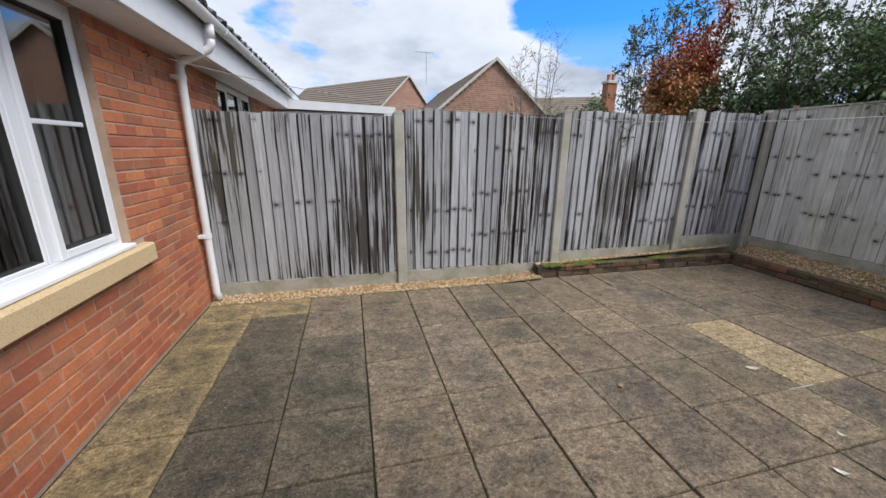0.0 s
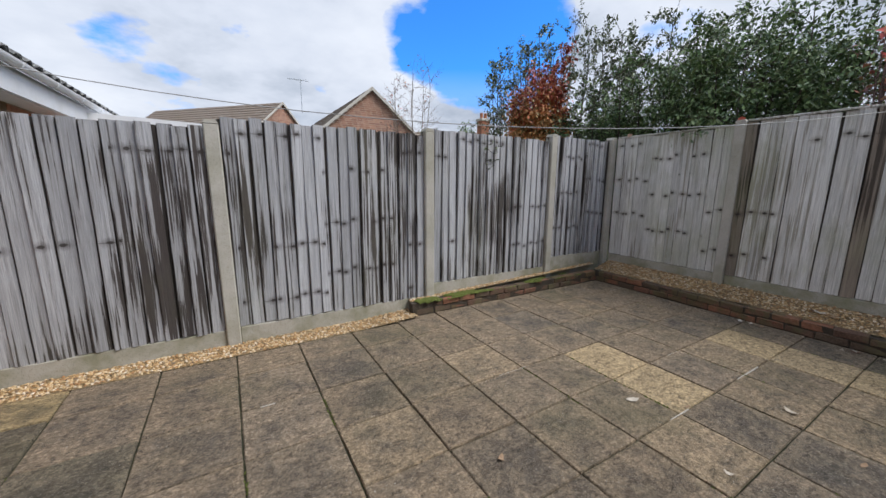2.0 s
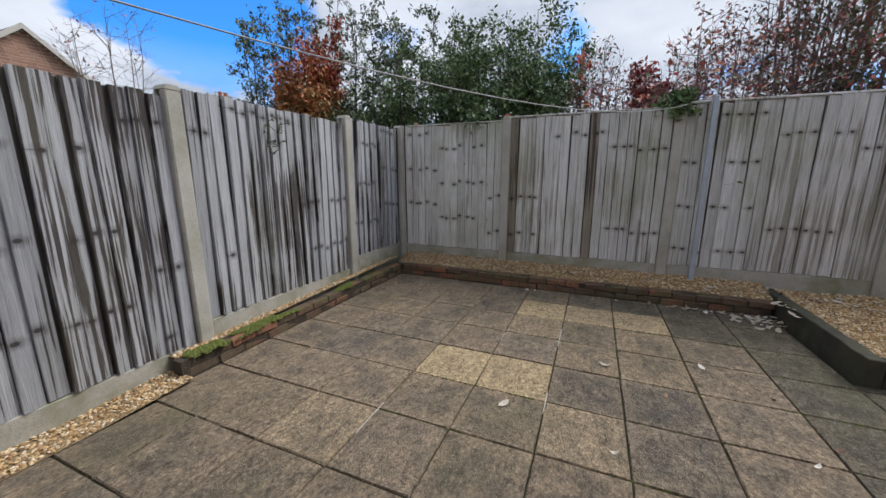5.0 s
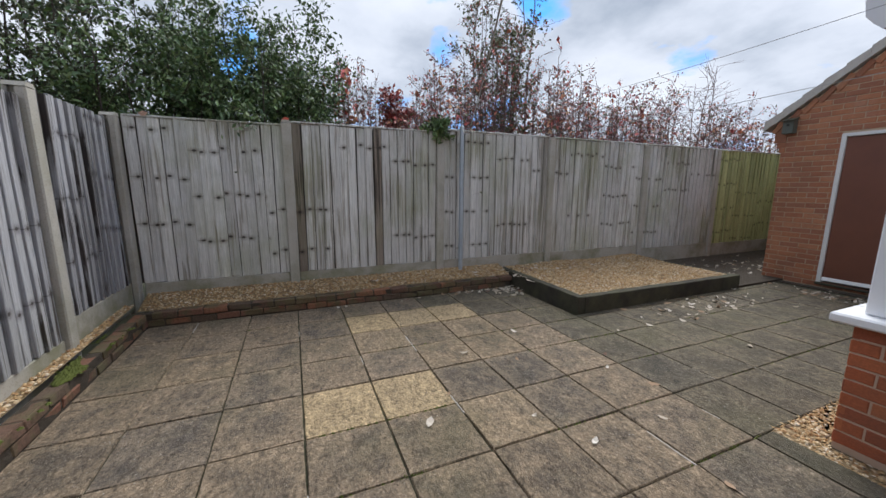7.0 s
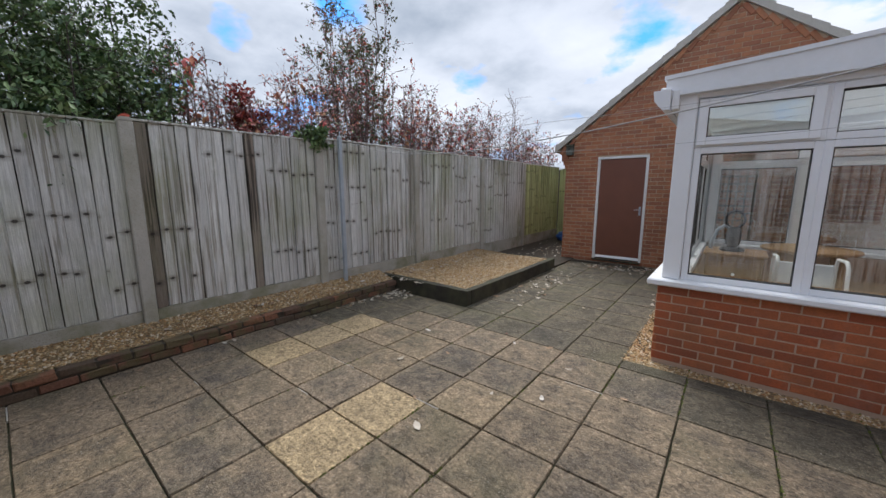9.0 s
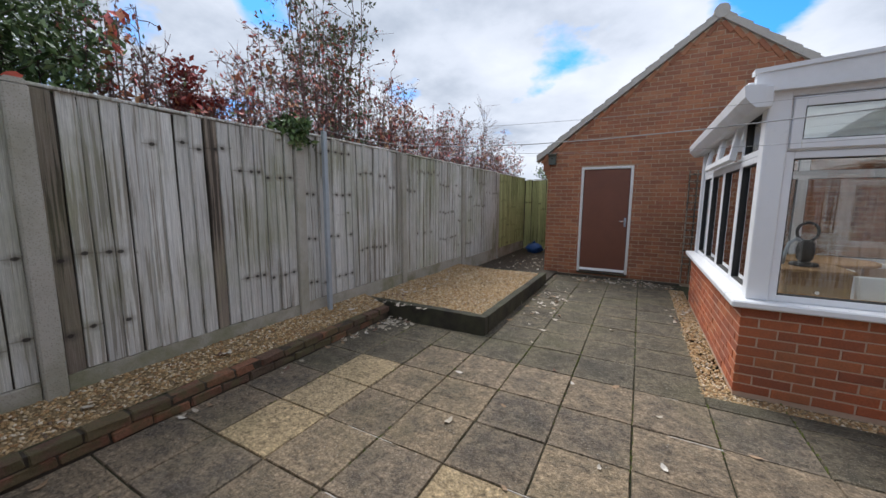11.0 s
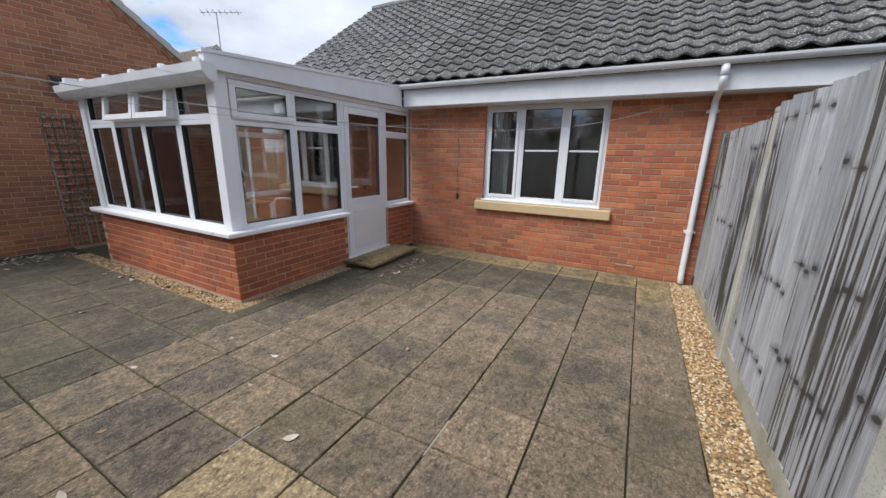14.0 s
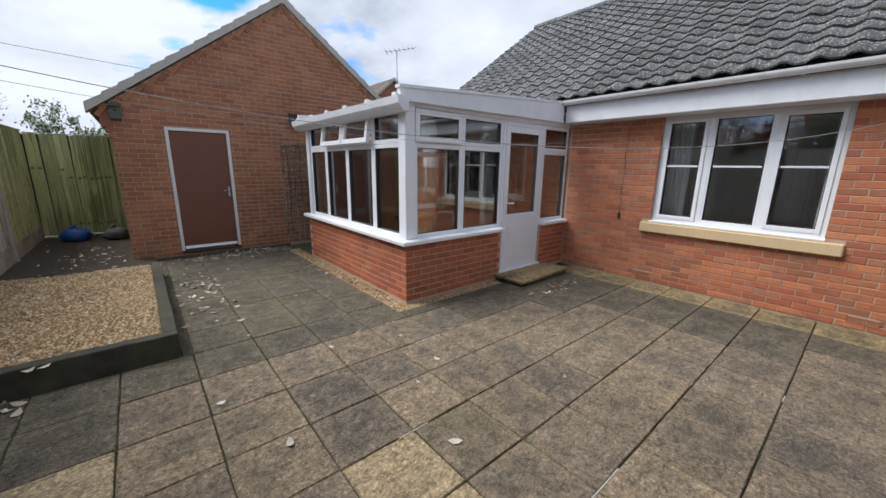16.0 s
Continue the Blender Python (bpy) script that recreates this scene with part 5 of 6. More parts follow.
EDGES = [edge_brick(i) for i in range(6)]
edging_side = thing("brick_edging", "two courses of old mossy brick edging a gravel strip", "edging", (3.5, 3.83, 0), group="brick edgings")
edging_rear = thing("brick_edging", "two courses of worn red brick edging the rear gravel bed", "edging", (5.12, 1.7, 0), group="brick edgings")
part("bedding", Geo().box(2.03, 5.07, 3.795, 3.885, -0.05, 0.135), M_SOIL, edging_side)
part("bedding", Geo().box(5.085, 5.165, -0.46, 3.88, -0.05, 0.135), M_SOIL, edging_rear)
for c in range(2):
    x = 2.08 + (0.11 if c else 0)
    while x < 5.0:
        ob = piece("brick", R.choice(EDGES), Matrix.Translation((-3.5, -3.83, 0)) @ pose(x + 0.1, 3.838 + R.uniform(-0.008, 0.008), 0.033 + c * 0.074 + R.uniform(-0.004, 0.006), R.uniform(-3, 3), R.uniform(-2, 2), R.uniform(-3, 3)), edging_side)
        x += 0.223
    y = 3.85 - (0.11 if c else 0)
    while y > -0.35:
        piece("brick", R.choice(EDGES), Matrix.Translation((-5.12, -1.7, 0)) @ pose(5.125 + R.uniform(-0.008, 0.008), y - 0.1, 0.033 + c * 0.074 + R.uniform(-0.004, 0.006), R.uniform(-3, 3), R.uniform(-2, 2), 90 + R.uniform(-3, 3)), edging_rear)
        y -= 0.223


def rough_beam(x0, x1, y0, y1, z0, z1, seed):
    q = random.Random(seed)
    bm = bmesh.new()
    bmesh.ops.create_cube(bm, size=1.0)
    bmesh.ops.scale(bm, vec=(x1 - x0, y1 - y0, z1 - z0), verts=bm.verts)
    bmesh.ops.translate(bm, vec=((x0 + x1) / 2, (y0 + y1) / 2, (z0 + z1) / 2), verts=bm.verts)
    long = [e for e in bm.edges if abs((e.verts[0].co - e.verts[1].co).length - max(x1 - x0, y1 - y0)) < 1e-4]
    bmesh.ops.subdivide_edges(bm, edges=long, cuts=14)
    bmesh.ops.bevel(bm, geom=list(bm.edges), offset=0.006, segments=1, affect="EDGES")
    for v in bm.verts:
        v.co += noise.noise_vector(v.co * 7 + Vector((seed, 0, 0))) * 0.008
    bm.verts.index_update()
    g = Geo().add([v.co[:] for v in bm.verts], [[v.index for v in f.verts] for f in bm.faces])
    bm.free()
    return g


bed = thing("raised_bed", "raised gravel bed in a dark mossy concrete kerb", "raised bed", (3.8, -0.5, 0))
part("kerb", rough_beam(3.775, 5.49, -0.60, -0.50, -0.05, 0.195, 1), M_KERB, bed)
part("kerb", rough_beam(3.775, 3.875, -3.45, -0.602, -0.05, 0.19, 2), M_KERB, bed)
part("kerb", rough_beam(3.88, 5.49, -3.45, -3.37, -0.05, 0.18, 3), M_KERB, bed)

STRIPS = [("gravel_strip", -1.57, 2.06, 3.712, 3.977, lambda x, y: 0.0 + 0.05 * max(0, x - 1.5), 15), ("gravel_strip", 2.06, 5.16, 3.886, 3.977, lambda x, y: 0.13 + 0.03 * (x - 2.06), 4),
          ("gravel_strip", 5.166, 5.499, -0.499, 3.885, lambda x, y: 0.145 + 0.30 * (x - 5.166), 22), ("gravel_strip", 3.876, 5.499, -3.37, -0.601, lambda x, y: 0.165 + 0.02 * (x - 3.876) + 0.015 * math.sin(5 * x) * math.cos(4 * y), 60),
          ("gravel_strip", 1.622, 1.85, -4.0, -0.282, lambda x, y: -0.012, 10), ("gravel_strip", 0.12, 1.85, -0.281, -0.13, lambda x, y: -0.012, 4)]


def pebble(q):
    k = 6
    vs = []
    a, b, c = q.uniform(0.008, 0.017), q.uniform(0.007, 0.013), q.uniform(0.005, 0.010)
    vs = [(a, 0, 0), (a * 0.4, b, 0), (-a * 0.5, b * 0.9, 0), (-a, 0, 0), (-a * 0.4, -b, 0), (a * 0.5, -b * 0.9, 0), (a * 0.2, 0, c), (-a * 0.3, b * 0.1, c * 0.95)]
    rot = pose(0, 0, 0, q.uniform(-35, 35), q.uniform(-35, 35), q.uniform(0, 360))
    return [rot @ Vector(v) for v in vs], [(0, 1, 6), (1, 2, 7, 6), (2, 3, 7), (3, 4, 7), (4, 5, 6, 7), (5, 0, 6)]


for i, (name, x0, x1, y0, y1, hz, _) in enumerate(STRIPS):
    n, m = max(2, int((x1 - x0) / 0.06)), max(2, int((y1 - y0) / 0.06))
    vs = [(x0 + (x1 - x0) * a / n, y0 + (y1 - y0) * b / m, hz(x0 + (x1 - x0) * a / n, y0 + (y1 - y0) * b / m)) for a in range(n + 1) for b in range(m + 1)]
    fs = [(a * (m + 1) + b, (a + 1) * (m + 1) + b, (a + 1) * (m + 1) + b + 1, a * (m + 1) + b + 1) for a in range(n) for b in range(m)]
    me = bpy.data.meshes.new("gravel_ground")
    me.from_pydata(vs, [], fs)
    me.materials.append(M_GRAVEL)
    tagged(new("gravel_ground", me), "bed of golden pea gravel under loose stones", "gravel", kind="structure")
    area = (x1 - x0) * (y1 - y0)
    rest = Geo()
    for _ in range(int(area * 2900)):
        x, y = R.uniform(x0 + 0.008, x1 - 0.008), R.uniform(y0 + 0.008, y1 - 0.008)
        pv, pf = pebble(R)
        o = Vector((x, y, hz(x, y) + R.uniform(0.001, 0.006)))
        rest.add([v + o for v in pv], pf)
    me = bpy.data.meshes.new("gravel")
    me.from_pydata(rest.v, [], rest.f)
    me.materials.append(M_PEBBLE)
    tagged(new("gravel", me), "loose golden and brown pea gravel", "gravel", kind="stuff")

solid("soil", Geo().box(3.80, 5.499, -8.0, -3.452, -0.055, 0.02).box(1.63, 3.799, -4.60, -4.45, -0.011, -0.002), M_SOIL, "bare dark soil beside the garage", "soil", kind="structure")

# ---- slabs of the patio ----
def slab_mesh(kind, seed, w=0.4515, d=0.4515):
    q = random.Random(seed)
    g = Geo()
    c = 0.0045
    n = 5

    def ring(inset, z, wob):
        pts = []
        for s in range(4):
            for i in range(n):
                t = i / n
                u = (-w / 2 + inset) + (w - 2 * inset) * t
                v = -d / 2 + inset
                p = [(u, v), (-v * w / d, (-d / 2 + inset) + (d - 2 * inset) * t), (-u, -v), (v * w / d, -((-d / 2 + inset) + (d - 2 * inset) * t))][s]
                pts.append((p[0] + q.uniform(-wob, wob), p[1] + q.uniform(-wob, wob), z + q.uniform(-wob, wob) * 0.4))
        return pts
    m = 4 * n
    vs = ring(0.0, -0.04, 0.0) + ring(0.0, -0.008, 0.002) + ring(c, 0.0, 0.002)
    fs = [(a * m + i, a * m + (i + 1) % m, (a + 1) * m + (i + 1) % m, (a + 1) * m + i) for a in range(2) for i in range(m)] + [tuple(range(2 * m, 3 * m))]
    g.add(vs, fs)
    return g.mesh("slab", M_SLAB[kind])


SLABS = {k: [slab_mesh(k, i) for i in range(4)] for k in M_SLAB}
LIGHT = {(9, 3), (9, 4), (12, 4), (12, 5), (12, 6)}
for i in range(14):
    for j in range(18):
        top = YL[j] if j or i < 7 else 3.79
        x, y = (XL[i] + XL[i + 1]) / 2, (top + YL[j + 1]) / 2
        sx, sy = (XL[i + 1] - XL[i]) / 0.46, (top - YL[j + 1]) / 0.46
        if j >= 9 and not (7 <= i <= 10):
            if not (i == 11 and j >= 9):
                continue
        if j == 8 and i < 7:
            lo, hi = -0.135, YL[8]
            sy, y = (hi - lo) / 0.46, (hi + lo) / 2
        if i == 11 and j >= 9:
            sx, x = (3.77 - XL[11]) / 0.46, (3.77 + XL[11]) / 2
        if y < -4.45:
            continue
        if (i, j) in LIGHT:
            kind = "light"
        elif i == 0:
            kind = "buff"
        elif (i, j) in ((10, 6), (8, 5), (11, 6), (5, 3), (7, 2), (11, 4), (10, 5), (11, 1)):
            kind = "warm"
        # slabs near the buildings take the darker copy, stained and shaded by colour
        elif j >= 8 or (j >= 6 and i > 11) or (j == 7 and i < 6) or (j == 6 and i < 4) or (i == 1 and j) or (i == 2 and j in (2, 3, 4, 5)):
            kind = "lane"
        else:
            kind = R.choice(("mid", "mid", "mid", "mid", "dark"))
        if i == 1 and j == 0:
            kind = "buff"
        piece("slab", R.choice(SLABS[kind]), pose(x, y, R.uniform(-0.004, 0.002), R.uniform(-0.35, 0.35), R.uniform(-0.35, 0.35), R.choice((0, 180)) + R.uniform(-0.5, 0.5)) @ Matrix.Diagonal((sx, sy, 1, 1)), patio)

# pale mortar left in some of the joints
mq = random.Random(77)
fill = Geo()
for j in range(1, 18):
    y = YL[j]
    x0, x1 = (-1.56, 5.06) if j < 9 else (1.83, 3.75)
    x = x0
    while x < x1:
        ln = mq.uniform(0.08, 0.4)
        if mq.random() < 0.07 and x + ln < x1:
            w = mq.uniform(0.003, 0.0048)
            fill.box(x, x + ln, y - w, y + w, -0.03, mq.uniform(-0.007, -0.0035), 0.001)
        x += ln + mq.uniform(0.02, 0.15)
o = new("joint_mortar", fill.mesh("joint_mortar", M_VERGE))
o.parent, o["kind"] = patio, "stuff"

# ---- bricks, course by course ----
on_house = lambda u, z: pose(WALL_X - 0.03, u, z, 0, 0, 90)
lay_bricks(wall_house, "house", -0.27, 11.4, 0.0, 2.255, on_house, clear_of([WIN, WIN_NB, (AIR[0][0], AIR[0][1], AIR[0][2] - 0.01, AIR[0][3] + 0.01), (AIR[1][0], AIR[1][1], AIR[1][2] - 0.01, AIR[1][3] + 0.01), (0.94, 2.92, 0.725, 0.885)]), lambda u, z: 0.2 < u < 4.0 and z < 2.0, 1, shift=-0.12)
lay_bricks(wall_house, "house", -3.40, -0.31, 0.09, 2.255, on_house, clear_of([WIN_IN]), lambda u, z: False, 2)
on_front = lambda u, z: pose(u, CON_Y - 0.03, z, 0, 0, 180)
on_side = lambda u, z: pose(CON_X - 0.03, u, z, 0, 0, 90)
lay_bricks(wall_dwarf, "dwarf", DOOR[1] + 0.01, CON_X, 0.02, 0.70, on_front, clear_of([]), lambda u, z: True, 3, 120, shift=0.05)
lay_bricks(wall_dwarf, "dwarf", CON_Y2, CON_Y - 0.001, 0.02, 0.70, on_side, clear_of([]), lambda u, z: True, 4, 170, shift=0.10)
lay_bricks(wall_dwarf, "dwarf", WALL_X, DOOR[0] - 0.01, 0.02, 0.70, on_front, clear_of([]), lambda u, z: True, 5)


def gable(a, b, z):
    """The stretch of a course that lies under the garage verge."""
    spans = clear_of([GD])(a, b, z)
    half = (GAR_RIDGE_Z - 0.12 - z - 0.04) / GSLOPE
    lo, hi = (GAR_RIDGE_X - half, GAR_RIDGE_X + half) if z > 2.40 else (-1.595, GAR_X)
    return [(max(s, lo), min(e, hi)) for s, e in spans if min(e, hi) - max(s, lo) > 0.012]


on_garage = lambda u, z: pose(u, GAR_Y - 0.03, z, 0, 0, 180)
lay_bricks(wall_garage, "garage", -1.595, GAR_X, 0.0, 4.5, on_garage, gable, lambda u, z: u > 1.6 and z < 2.6, 6)
on_garage_side = lambda u, z: pose(GAR_X - 0.03, u, z, 0, 0, 90)
lay_bricks(wall_garage, "garage", -8.0, GAR_Y - 0.001, 0.0, 2.40, on_garage_side, clear_of([]), lambda u, z: False, 8)

# ---- garage details ----
M_BRICK_V = M_BRICK["garage"][0]
verge = thing("garage_verge", "stepped grey mortar-bedded verge along the garage gable", "roof verge", (GAR_RIDGE_X, GAR_Y, 2.5))
for sgn in (1, -1):
    n = 14
    for i in range(n):
        t0, t1 = i / n, (i + 1) / n
        run = GAR_X + 0.24 - GAR_RIDGE_X
        x0, x1 = GAR_RIDGE_X + sgn * run * t0, GAR_RIDGE_X + sgn * run * (t1 - 0.0005)
        z0, z1 = GAR_RIDGE_Z - GSLOPE * run * t0, GAR_RIDGE_Z - GSLOPE * run * (t1 - 0.0005)
        part("verge_tile", Geo().prism([(x0, z0 - 0.085), (x1, z1 - 0.085), (x1, z1 + 0.055), (x0, z0 + 0.030)], "y", GAR_Y - 0.20, GAR_Y + 0.052 + 0.003 * (i % 2)), M_VERGE, verge)
part("ridge_end", Geo().tube([(GAR_RIDGE_X, GAR_Y + 0.065, GAR_RIDGE_Z + 0.0), (GAR_RIDGE_X, GAR_Y - 0.4, GAR_RIDGE_Z + 0.0)], 0.11, 12), M_VERGE, verge)
corbel = thing("corbel_course", "sawtooth brick corbels stepping up under the garage verge", "corbel", (GAR_RIDGE_X, GAR_Y, 2.5))
bk = brick_mesh("corbel_brick_mesh", M_BRICK_V, 0.215, 0.07, 0.045, seed=3)
for sgn in (1, -1):
    for i in range(17):
        d = 0.10 + i * 0.165
        m = pose(GAR_RIDGE_X + sgn * d, GAR_Y - 0.029, GAR_RIDGE_Z - 0.17 - GSLOPE * d, 0, 0, 180) @ pose(0, 0, 0, 0, sgn * (math.degrees(math.atan(GSLOPE)) - 90), 0)
        ob = piece("brick", bk, Matrix.Translation((-GAR_RIDGE_X, -GAR_Y, -2.5)) @ m, corbel)
kneeler = thing("kneeler", "corbelled brick kneeler at the garage eaves", "kneeler", (GAR_X, GAR_Y, 1.9))
for i, (w, z0, z1) in enumerate(((0.03, 1.95, 2.02), (0.06, 2.025, 2.095), (0.10, 2.10, 2.44))):
    part("corbel_block", Geo().box(GAR_X - 0.05, GAR_X + w, GAR_Y - 0.4, GAR_Y + 0.004, z0, z1, 0.004), M_BRICK_V, kneeler)


def nest_box(x, z, label):
    b = thing("bird_box", label, "bird box", (x, GAR_Y, z), group="bird boxes")
    part("body", Geo().prism([(GAR_Y + 0.002, z), (GAR_Y + 0.11, z), (GAR_Y + 0.11, z + 0.17), (GAR_Y + 0.002, z + 0.21)], "x", x - 0.065, x + 0.065), M_BOX, b)
    part("lid", Geo().prism([(GAR_Y + 0.002, z + 0.213), (GAR_Y + 0.135, z + 0.168), (GAR_Y + 0.135, z + 0.186), (GAR_Y + 0.002, z + 0.231)], "x", x - 0.08, x + 0.08), M_KERB, b)
    # flat dark disc painted as the shaded entrance; the box has no opening
    part("hole", Geo().tube([(x, GAR_Y + 0.108, z + 0.12), (x, GAR_Y + 0.112, z + 0.12)], 0.017, 12), M_DARK, b)


nest_box(3.99, 2.22, "grey-green wooden bird box fixed to the garage wall")
nest_box(1.36, 2.33, "dark wooden bird box fixed to the garage wall")
trellis = thing("trellis", "square brown wooden trellis against the garage wall", "trellis", (1.35, GAR_Y, 0.3))
for i in range(7):
    x = 0.92 + i * 0.115
    part("upright_slat", Geo().box(x, x + 0.026, GAR_Y + 0.004, GAR_Y + 0.018, 0.02, 2.03, 0.002), M_TRELLIS, trellis)
for i in range(14):
    z = 0.36 + i * 0.122
    part("cross_slat", Geo().box(0.90, 1.64, GAR_Y + 0.019, GAR_Y + 0.032, z, z + 0.026, 0.002), M_TRELLIS, trellis)


def bag(name, label, x, y, r, h, mat, seed):
    q = random.Random(seed)
    bm = bmesh.new()
    bmesh.ops.create_icosphere(bm, subdivisions=3, radius=1.0)
    for v in bm.verts:
        k = 1 + 0.22 * noise.noise(v.co * 2.1 + Vector((seed, 0, 0))) + 0.08 * noise.noise(v.co * 7 + Vector((seed, 3, 0)))
        v.co = Vector((v.co.x * r * k, v.co.y * r * k, max(-0.8, v.co.z) * h * k + 0.8 * h))
        v.co += Vector((x, y, 0.018))
    bm.verts.index_update()
    ob = thing(name, label, "bag", (x, y, 0.02))
    part("sack", Geo().add([v.co[:] for v in bm.verts], [[v.index for v in f.verts] for f in bm.faces]), mat, ob, smooth=True)
    zt = 1.55 * h
    part("tied_neck", Geo().tube([(x, y, zt), (x + 0.02, y, zt + 0.05), (x + 0.05, y + 0.01, zt + 0.09)], 0.035, 9, 0.06), mat, ob)
    bm.free()


bag("refuse_sack", "crumpled blue plastic sack on the soil by the fence", 4.95, -7.2, 0.24, 0.15, M_BLUE, 3)
bag("refuse_sack", "dark and pale plastic sack on the soil by the garage", 4.35, -7.0, 0.20, 0.14, M_BOX, 5)

# ---- fallen leaves and small litter ----
M_LEAF_DRY = Mat("dry_leaf", 0.8)
M_LEAF_DRY = M_LEAF_DRY.out(M_LEAF_DRY.ramp(M_LEAF_DRY.rand(True), [(0.0, (0.42, 0.36, 0.28)), (0.35, (0.52, 0.46, 0.38)), (0.6, (0.30, 0.20, 0.12)), (0.8, (0.60, 0.55, 0.48)), (0.93, (0.16, 0.09, 0.06))], True))


def leaf_quad(q, s):
    """A curled leaf of eight corners."""
    c = q.uniform(0.1, 0.5) * s
    return [(-s, 0, c), (-s * 0.35, s * 0.5, 0), (s * 0.4, s * 0.42, 0.1 * c), (s, 0, c), (s * 0.4, -s * 0.42, 0.2 * c), (-s * 0.35, -s * 0.5, 0.1 * c), (0, 0, -0.05 * s)], [(6, 0, 1), (6, 1, 2), (6, 2, 3), (6, 3, 4), (6, 4, 5), (6, 5, 0)]


LITTER = [(4.85, -0.30, 0.18, 0.16, 0.002, 34), (5.0, 0.1, 0.07, 0.5, 0.002, 14), (3.45, -2.3, 0.28, 1.1, 0.002, 46), (3.0, -4.15, 0.7, 0.25, 0.002, 60), (2.2, -4.2, 0.5, 0.25, 0.002, 50), (-0.4, 0.45, 0.45, 0.14, 0.002, 24), (4.6, -5.2, 0.6, 1.4, 0.022, 60), (5.2, -1.6, 0.25, 1.4, 0.20, 30), (4.9, -0.45, 0.5, 0.06, 0.198, 10), (2.8, 0.2, 1.6, 1.6, 0.002, 14), (4.98, 1.6, 0.05, 1.8, 0.002, 10), (5.3, 1.4, 0.12, 1.9, 0.20, 14), (1.75, -2.6, 0.2, 1.0, 0.002, 14)]
g = Geo()
q = random.Random(11)
for cx, cy, dx, dy, z, n in LITTER:
    for _ in range(int(n * 1.4)):
        s = q.uniform(0.018, 0.050)
        v, f = leaf_quad(q, s)
        m = pose(cx + q.gauss(0, 0.55) * dx, cy + q.gauss(0, 0.55) * dy, z + 0.003, q.uniform(-14, 14), q.uniform(-14, 14), q.uniform(0, 360))
        g.add([m @ Vector(p) for p in v], f)
solid("fallen_leaves", g, M_LEAF_DRY, "pale dry fallen leaves scattered on slabs and soil", "leaves", kind="stuff")

# two broad leaves caught on the top of the rear fence
for (ly, lz, col, words) in ((2.40, 2.155, (0.62, 0.13, 0.09), "bright red autumn leaf caught on a fence post"), (3.72, 2.112, (0.55, 0.36, 0.27), "pale pink-brown leaf caught on the fence top")):
    v, f = leaf_quad(q, 0.045)
    m = pose(5.462, ly, lz, 70, 10, 80)
    solid("caught_leaf", Geo().add([m @ Vector(p) for p in v], f), plain("caught_leaf_skin", col, 0.6), words, "leaf", group="caught leaves")

# moss and weeds in the joints near the side edging
M_MOSS = soil_material("moss", (0.06, 0.085, 0.014), (0.17, 0.19, 0.04))
g = Geo()
for _ in range(6500):
    x, y = q.uniform(2.1, 4.7), 3.838 + q.gauss(0, 0.028)
    s = q.uniform(0.008, 0.024)
    if noise.noise(Vector((x * 2.4, y * 9, 0))) < 0.04 + 0.08 * (x - 3.2):
        continue
    z = 0.140 + q.uniform(-0.004, 0.010)
    g.add([(x - s, y, z), (x, y + s, z), (x + s, y, z), (x, y - s, z), (x, y, z + s * 0.7)], [(0, 1, 4), (1, 2, 4), (2, 3, 4), (3, 0, 4)])
for _ in range(5200):
    i = q.randrange(14)
    x = XL[i] + q.gauss(0, 0.006)
    y = q.uniform(-4.3, 3.6)
    if (y < -0.3 and not 1.9 < x < 3.7) or noise.noise(Vector((XL[i] * 5, y * 1.3, 3))) < (-0.1 if y < 0.6 else 0.2):
        continue
    s = q.uniform(0.003, 0.010)
    g.add([(x - s, y, -0.010), (x, y + s * 1.6, -0.010), (x + s, y, -0.010), (x, y - s * 1.6, -0.010), (x, y, s * 0.7 - 0.004)], [(0, 1, 4), (1, 2, 4), (2, 3, 4), (3, 0, 4)])
solid("moss", g, M_MOSS, "green moss in slab joints and on old edging bricks", "moss", kind="stuff")


# ---- trees and shrubs beyond the fences ----
def leaf_material(name, tones):
    k = Mat(name, 0.55)
    rnd = k.rand(True)
    c = k.ramp(rnd, [(i / len(tones), t) for i, t in enumerate(tones)], True)
    k.b.inputs["Transmission Weight"].default_value = 0.0
    k.b.inputs["Subsurface Weight"].default_value = 0.0
    return k.out(c)


